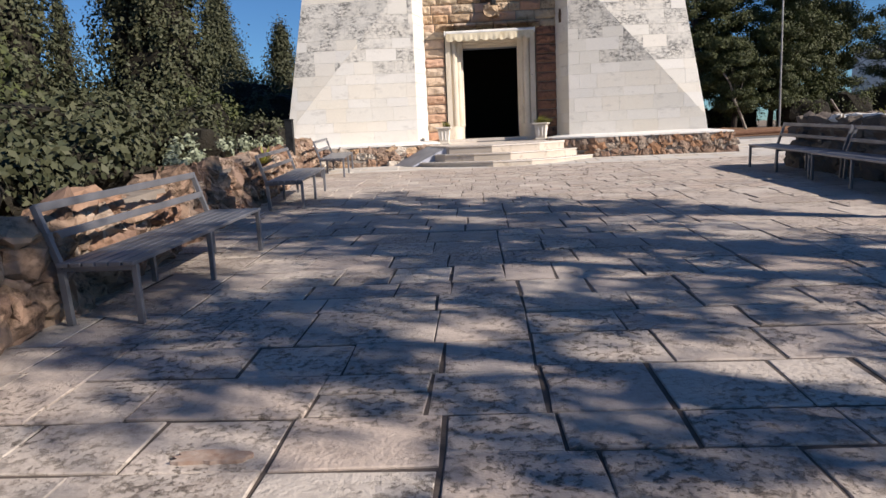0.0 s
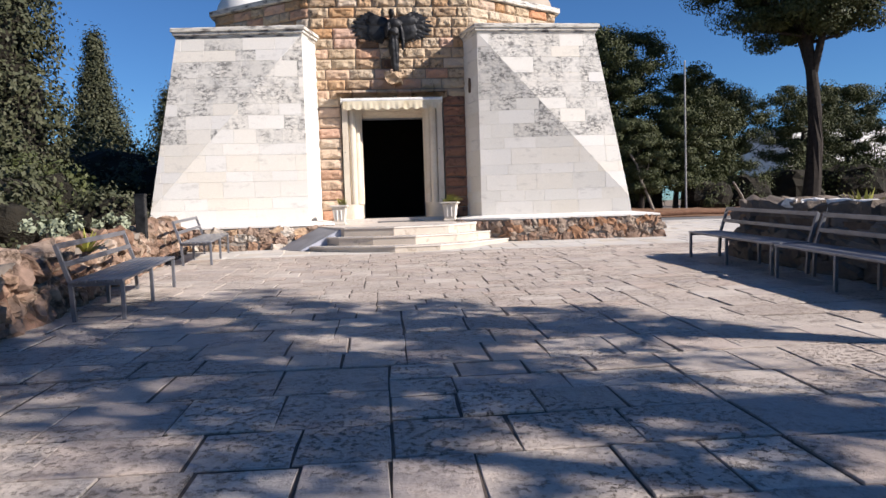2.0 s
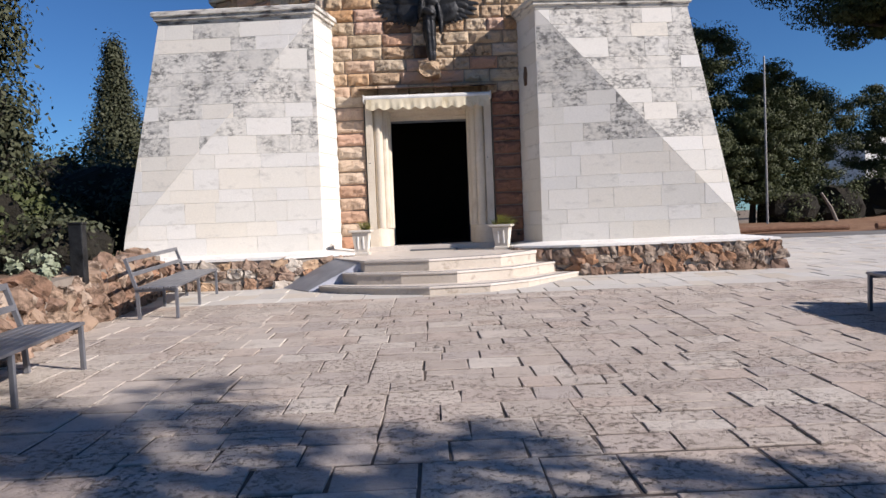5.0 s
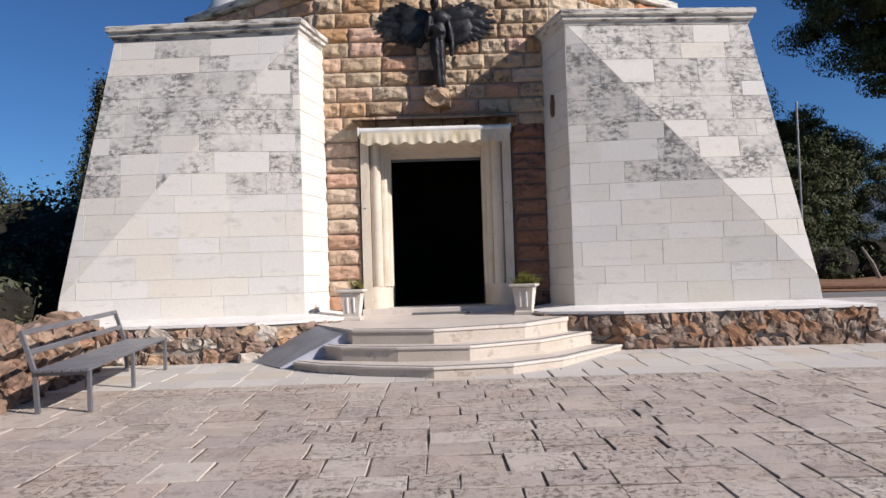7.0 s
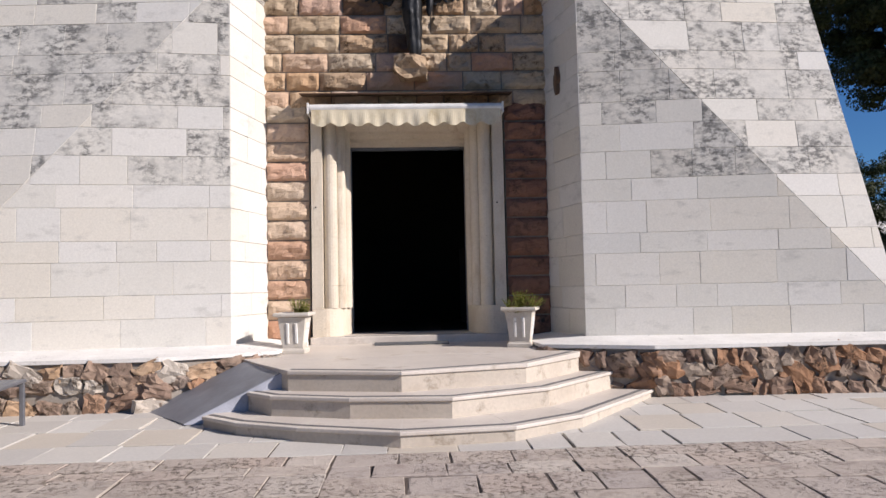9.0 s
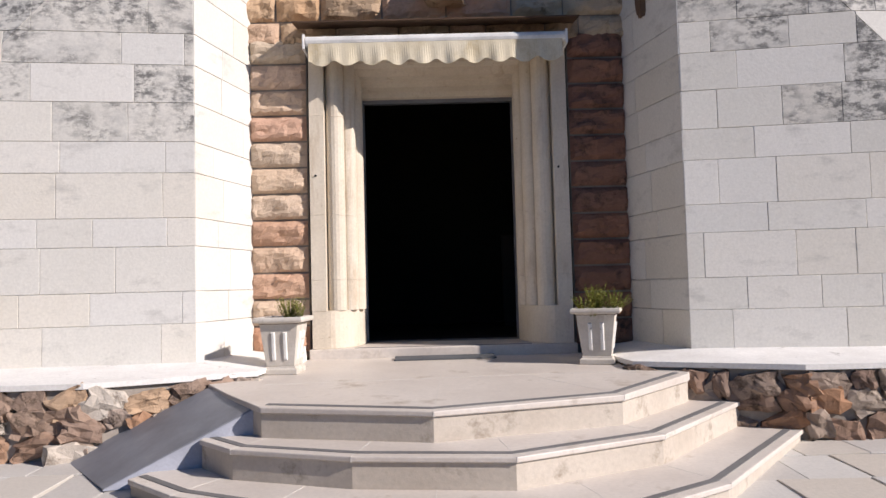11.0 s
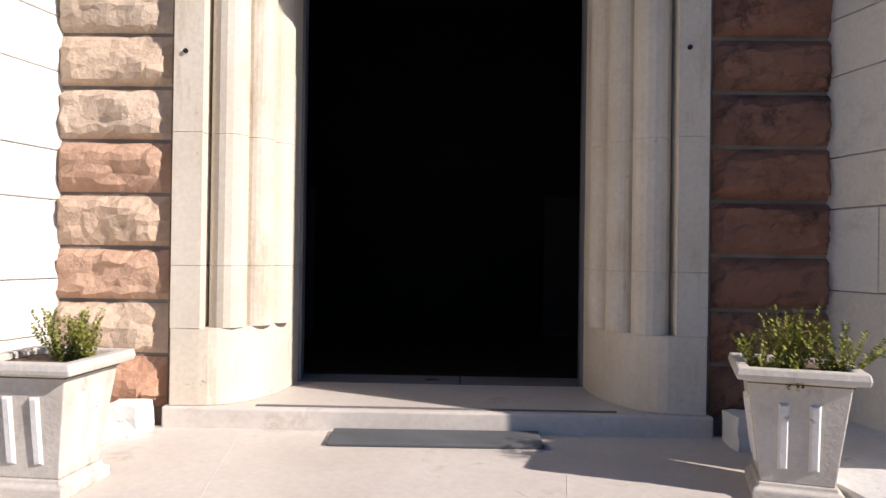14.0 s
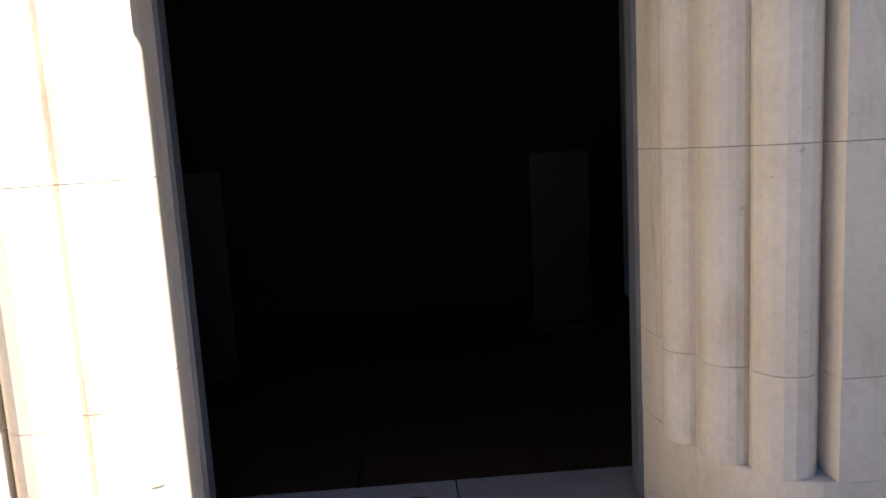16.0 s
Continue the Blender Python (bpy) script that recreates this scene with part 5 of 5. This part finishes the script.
def pink_wall(parent, origin, along, length, z0, z1, course, skip=None):
    nz = round((z1 - z0) / course)
    hz = (z1 - z0) / nz
    yaw = math.atan2(along.y, along.x)
    for j in range(nz):
        x = 0.0
        za = z0 + j * hz
        while x < length - 0.01:
            w = rs.uniform(0.34, 0.75)
            if length - x - w < 0.22:
                w = length - x
            if not (skip and skip(x, w, za, hz)):
                c = origin + along * (x + w / 2)
                # Darker blocks by the statue paint its cast shadow along with sooty stone.
                soot_shade = abs(c.x + 1.15) < 0.65 and 4.95 < za < 5.75 and parent is front_wall and rs.random() < 0.5
                ob = new("rock_faced_block", rs.choice(SOOT_SHADED if soot_shade else BUFF if rs.random() < 0.8 else FACES))
                ob.parent = parent
                m = Matrix.Translation(origin + along * (x + 0.008) + Vector((0, 0, za + 0.008))) @ Matrix.Rotation(yaw, 4, "Z")
                ob.matrix_basis = m @ Matrix.Diagonal((w - 0.016, 1.0, hz - 0.016, 1))
            x += w


ax = Vector((1, 0, 0))
for u0, L in ((-1.97, 0.61), (1.36, 0.61)):
    # one block wide beside the door
    nz = 12
    for j in range(nz):
        za, hz = 1.2 + j * 0.272, 0.272
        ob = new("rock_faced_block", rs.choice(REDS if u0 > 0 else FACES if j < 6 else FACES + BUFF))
        ob.parent = front_wall
        ob.matrix_basis = Matrix.Translation((X0 + u0 + 0.01, FY, za + 0.008)) @ Matrix.Diagonal((L - 0.02, 1.0, hz - 0.02, 1))
pink_wall(front_wall, Vector((X0 - 2.1, FY, 0)), ax, 4.2, 4.37, 7.05, 0.268)
for side, ch in zip((-1, 1), chamfers):
    p0, p1 = Vector((X0 + side * 2.1, FY, 0)), Vector((X0 + side * 4.9, 21.7, 0))
    if side < 0:
        p0, p1 = p1, p0
    pink_wall(ch, p0, (p1 - p0).normalized(), (p1 - p0).length, 6.0, 7.05, 0.262)

# ---- pieces: rubble of the plinths ----
for side, pl in zip((-1, 1), plinths):
    for (ua, ya), (ub, yb) in zip(PL[:4], PL[1:]):
        p0, p1 = Vector((X0 + side * ua, ya, 0)), Vector((X0 + side * ub, yb, 0))
        if (p1 - p0).length > 5 and ub > 6.55:
            p1 = p0 + (p1 - p0) * 0.25
        L = (p1 - p0).length
        d = (p1 - p0) / L
        for row in range(3):
            x = rs.uniform(-0.1, 0.05)
            while x < L:
                w = rs.uniform(0.14, 0.40)
                h = rs.uniform(0.15, 0.24)
                c = p0 + d * (x + w / 2)
                zz = min(0.66 + row * 0.185 + rs.uniform(-0.05, 0.05), 1.115 - h * 0.5)
                put(rs.choice(RUB_PALE if side < 0 else RUB), "stone", pl, (c.x, c.y + 0.045, zz), (w * 0.96, 0.2, h), (rs.uniform(-0.1, 0.1), rs.uniform(-0.5, 0.5), math.atan2(d.y, d.x)))
                x += w * rs.uniform(0.95, 1.08)

# ---- pieces: rocks of the terrace wall and the planter ----
for row in range(5):
    y = -2.9
    while y < 17.6:
        w = rs.uniform(0.22, 0.5)
        z = ground_z(y) + 0.07 + row * 0.155
        x = wall_x(y) - 0.16 - row * 0.03 + rs.uniform(-0.06, 0.06)
        h = rs.uniform(0.18, 0.3)
        if row < 4 or rs.random() < 0.6:
            put(rs.choice(ROCKS), "rock", terrace, (x, y + w / 2, z), (0.34 * rs.uniform(0.8, 1.3), w * 1.12, h * rs.uniform(0.9, 1.3)), (rs.uniform(-0.6, 0.6), rs.uniform(-0.5, 0.5), rs.uniform(-0.5, 0.5)))
        y += w * 0.95
for row in range(6):
    y = 1.0
    while y < 12.9:
        w = rs.uniform(0.3, 0.55)
        put(rs.choice(GROCKS), "rock", planter, (4.98 + row * 0.05 + rs.uniform(-0.04, 0.04), y + w / 2, ground_z(y) + 0.08 + row * 0.16), (0.34, w * 1.05, 0.25), (rs.uniform(-0.3, 0.3), rs.uniform(-0.3, 0.3), rs.uniform(-0.3, 0.3)))
        y += w * 0.95
    x = 5.1
    while x < 8.4:
        w = rs.uniform(0.3, 0.55)
        put(rs.choice(GROCKS), "rock", planter, (x + w / 2, 12.9 - row * 0.05, ground_z(12.9) + 0.08 + row * 0.16), (w * 1.05, 0.34, 0.25), (rs.uniform(-0.3, 0.3), rs.uniform(-0.3, 0.3), rs.uniform(-0.3, 0.3)))
        x += w * 0.95

# ---- pieces: flagstones ----
def flag(x0, y0, x1, y1, r, gap, gy=None):
    gy = gy or gap
    j = lambda: r.uniform(-0.011, 0.011)
    q = [(x0 + gap + j(), y0 + gy + j()), (x1 - gap + j(), y0 + gy + j()), (x1 - gap + j(), y1 - gy + j()), (x0 + gap + j(), y1 - gy + j())]
    for _ in range(r.choice((0, 1, 1, 2))):
        k = r.randrange(len(q))
        a, c = q[k], q[(k + 1) % len(q)]
        q.insert(k + 1, ((a[0] + c[0]) / 2 + j(), (a[1] + c[1]) / 2 + j()))
    dz = r.uniform(-0.006, 0.006)
    tx, ty = r.uniform(-0.006, 0.006), r.uniform(-0.006, 0.006)
    mx, my = (x0 + x1) / 2, (y0 + y1) / 2
    def place(x, y):
        return (x, y, ground_z(y) - 0.04)
    bb = slab(q, place, Vector((0, 0, 1)), 0.04 + dz, 0.005)
    n = len(q)
    bb.v = [(x, y, z + (tx * (x - mx) + ty * (y - my) if i >= n else 0)) for i, (x, y, z) in enumerate(bb.v)]
    return bb


rp = random.Random(17)
far = Build()
near_count = 0


def cuts(a, z, lo, hi, r):
    """Uneven steps from a to z, each between about lo and hi."""
    out = [a]
    while z - out[-1] > hi + lo:
        out.append(out[-1] + r.uniform(lo, hi))
    if z - out[-1] > hi:
        out.append((out[-1] + z) / 2 + r.uniform(-0.05, 0.05))
    return out + [z]


# fields of coursed stones, each with its own courses: large stones first, smaller ones towards the building
fields = cuts(-8.8, 15.95, 1.7, 2.9, rp)
for ya, yb in zip(fields, fields[1:]):
    near = ya < 6.5
    for xa, xb in zip(*(lambda c: (c, c[1:]))(cuts(-6.4, 12.0, 1.7, 3.4, rp))):
        rows = cuts(ya, yb, 0.46, 0.74, rp) if near else cuts(ya, yb, 0.32, 0.50, rp)
        for y0, y1 in zip(rows, rows[1:]):
            cols = cuts(xa, xb, 0.42, 0.90, rp) if near else cuts(xa, xb, 0.30, 0.66, rp)
            for x0, x1 in zip(cols, cols[1:]):
                if x1 < wall_x(y0) - 0.1:
                    continue
                stones = [(x0, y0, x1, y1)]
                if rp.random() < 0.1 and x1 - x0 > 0.5:
                    m2 = (y0 + y1) / 2 + rp.uniform(-0.04, 0.04)
                    stones = [(x0, y0, x1, m2), (x0, m2, x1, y1)]
                for q in stones:
                    f = flag(*q, rp, rp.uniform(0.007, 0.012) if near else rp.uniform(0.005, 0.009), rp.uniform(0.009, 0.015) if near else rp.uniform(0.007, 0.013))
                    if -3.4 < (x0 + x1) / 2 < 1.6 and 0.0 < y0 < 13.5 and near_count < 300:
                        part("flagstone", f, M_PAVE, plaza)
                        near_count += 1
                    else:
                        far.add(f.v, f.f)
tagged(part("flagstones_away", far, M_PAVE_FAR, plaza), "worn limestone flagstones", kind="stuff")
far = Build()
y, near_count = 15.95, 0
for h in (0.52, 0.62, 0.55, 0.60, *[0.6] * 21):
    x = -8.5 + rp.uniform(0, 0.3)
    while x < 25.5:
        w = rp.uniform(0.35, 0.62)
        inside = -7.5 < x and x + w < X0 + 6.4 and y > 18.0 or x < 5.0 and y > 19.0
        if not inside:
            f = flag(x, y, x + w, y + h, rp, 0.004)
            if -5.5 < x < 4.0 and y < 17.6:
                part("slab", f, M_SLAB, forecourt)
            else:
                far.add(f.v, f.f)
        x += w
    y += h
M_SLAB_FAR = material("pale forecourt slab away", (0.46, 0.43, 0.385), (0.56, 0.53, 0.485), 1.5, 40, 0.7, 0.3, 0.006, island=True,
                      piece=[(0.54, 0.51, 0.47), (0.48, 0.455, 0.42), (0.58, 0.56, 0.52), (0.52, 0.45, 0.36)])
tagged(part("slabs_away", far, M_SLAB_FAR, forecourt), "pale smooth slabs", kind="stuff")
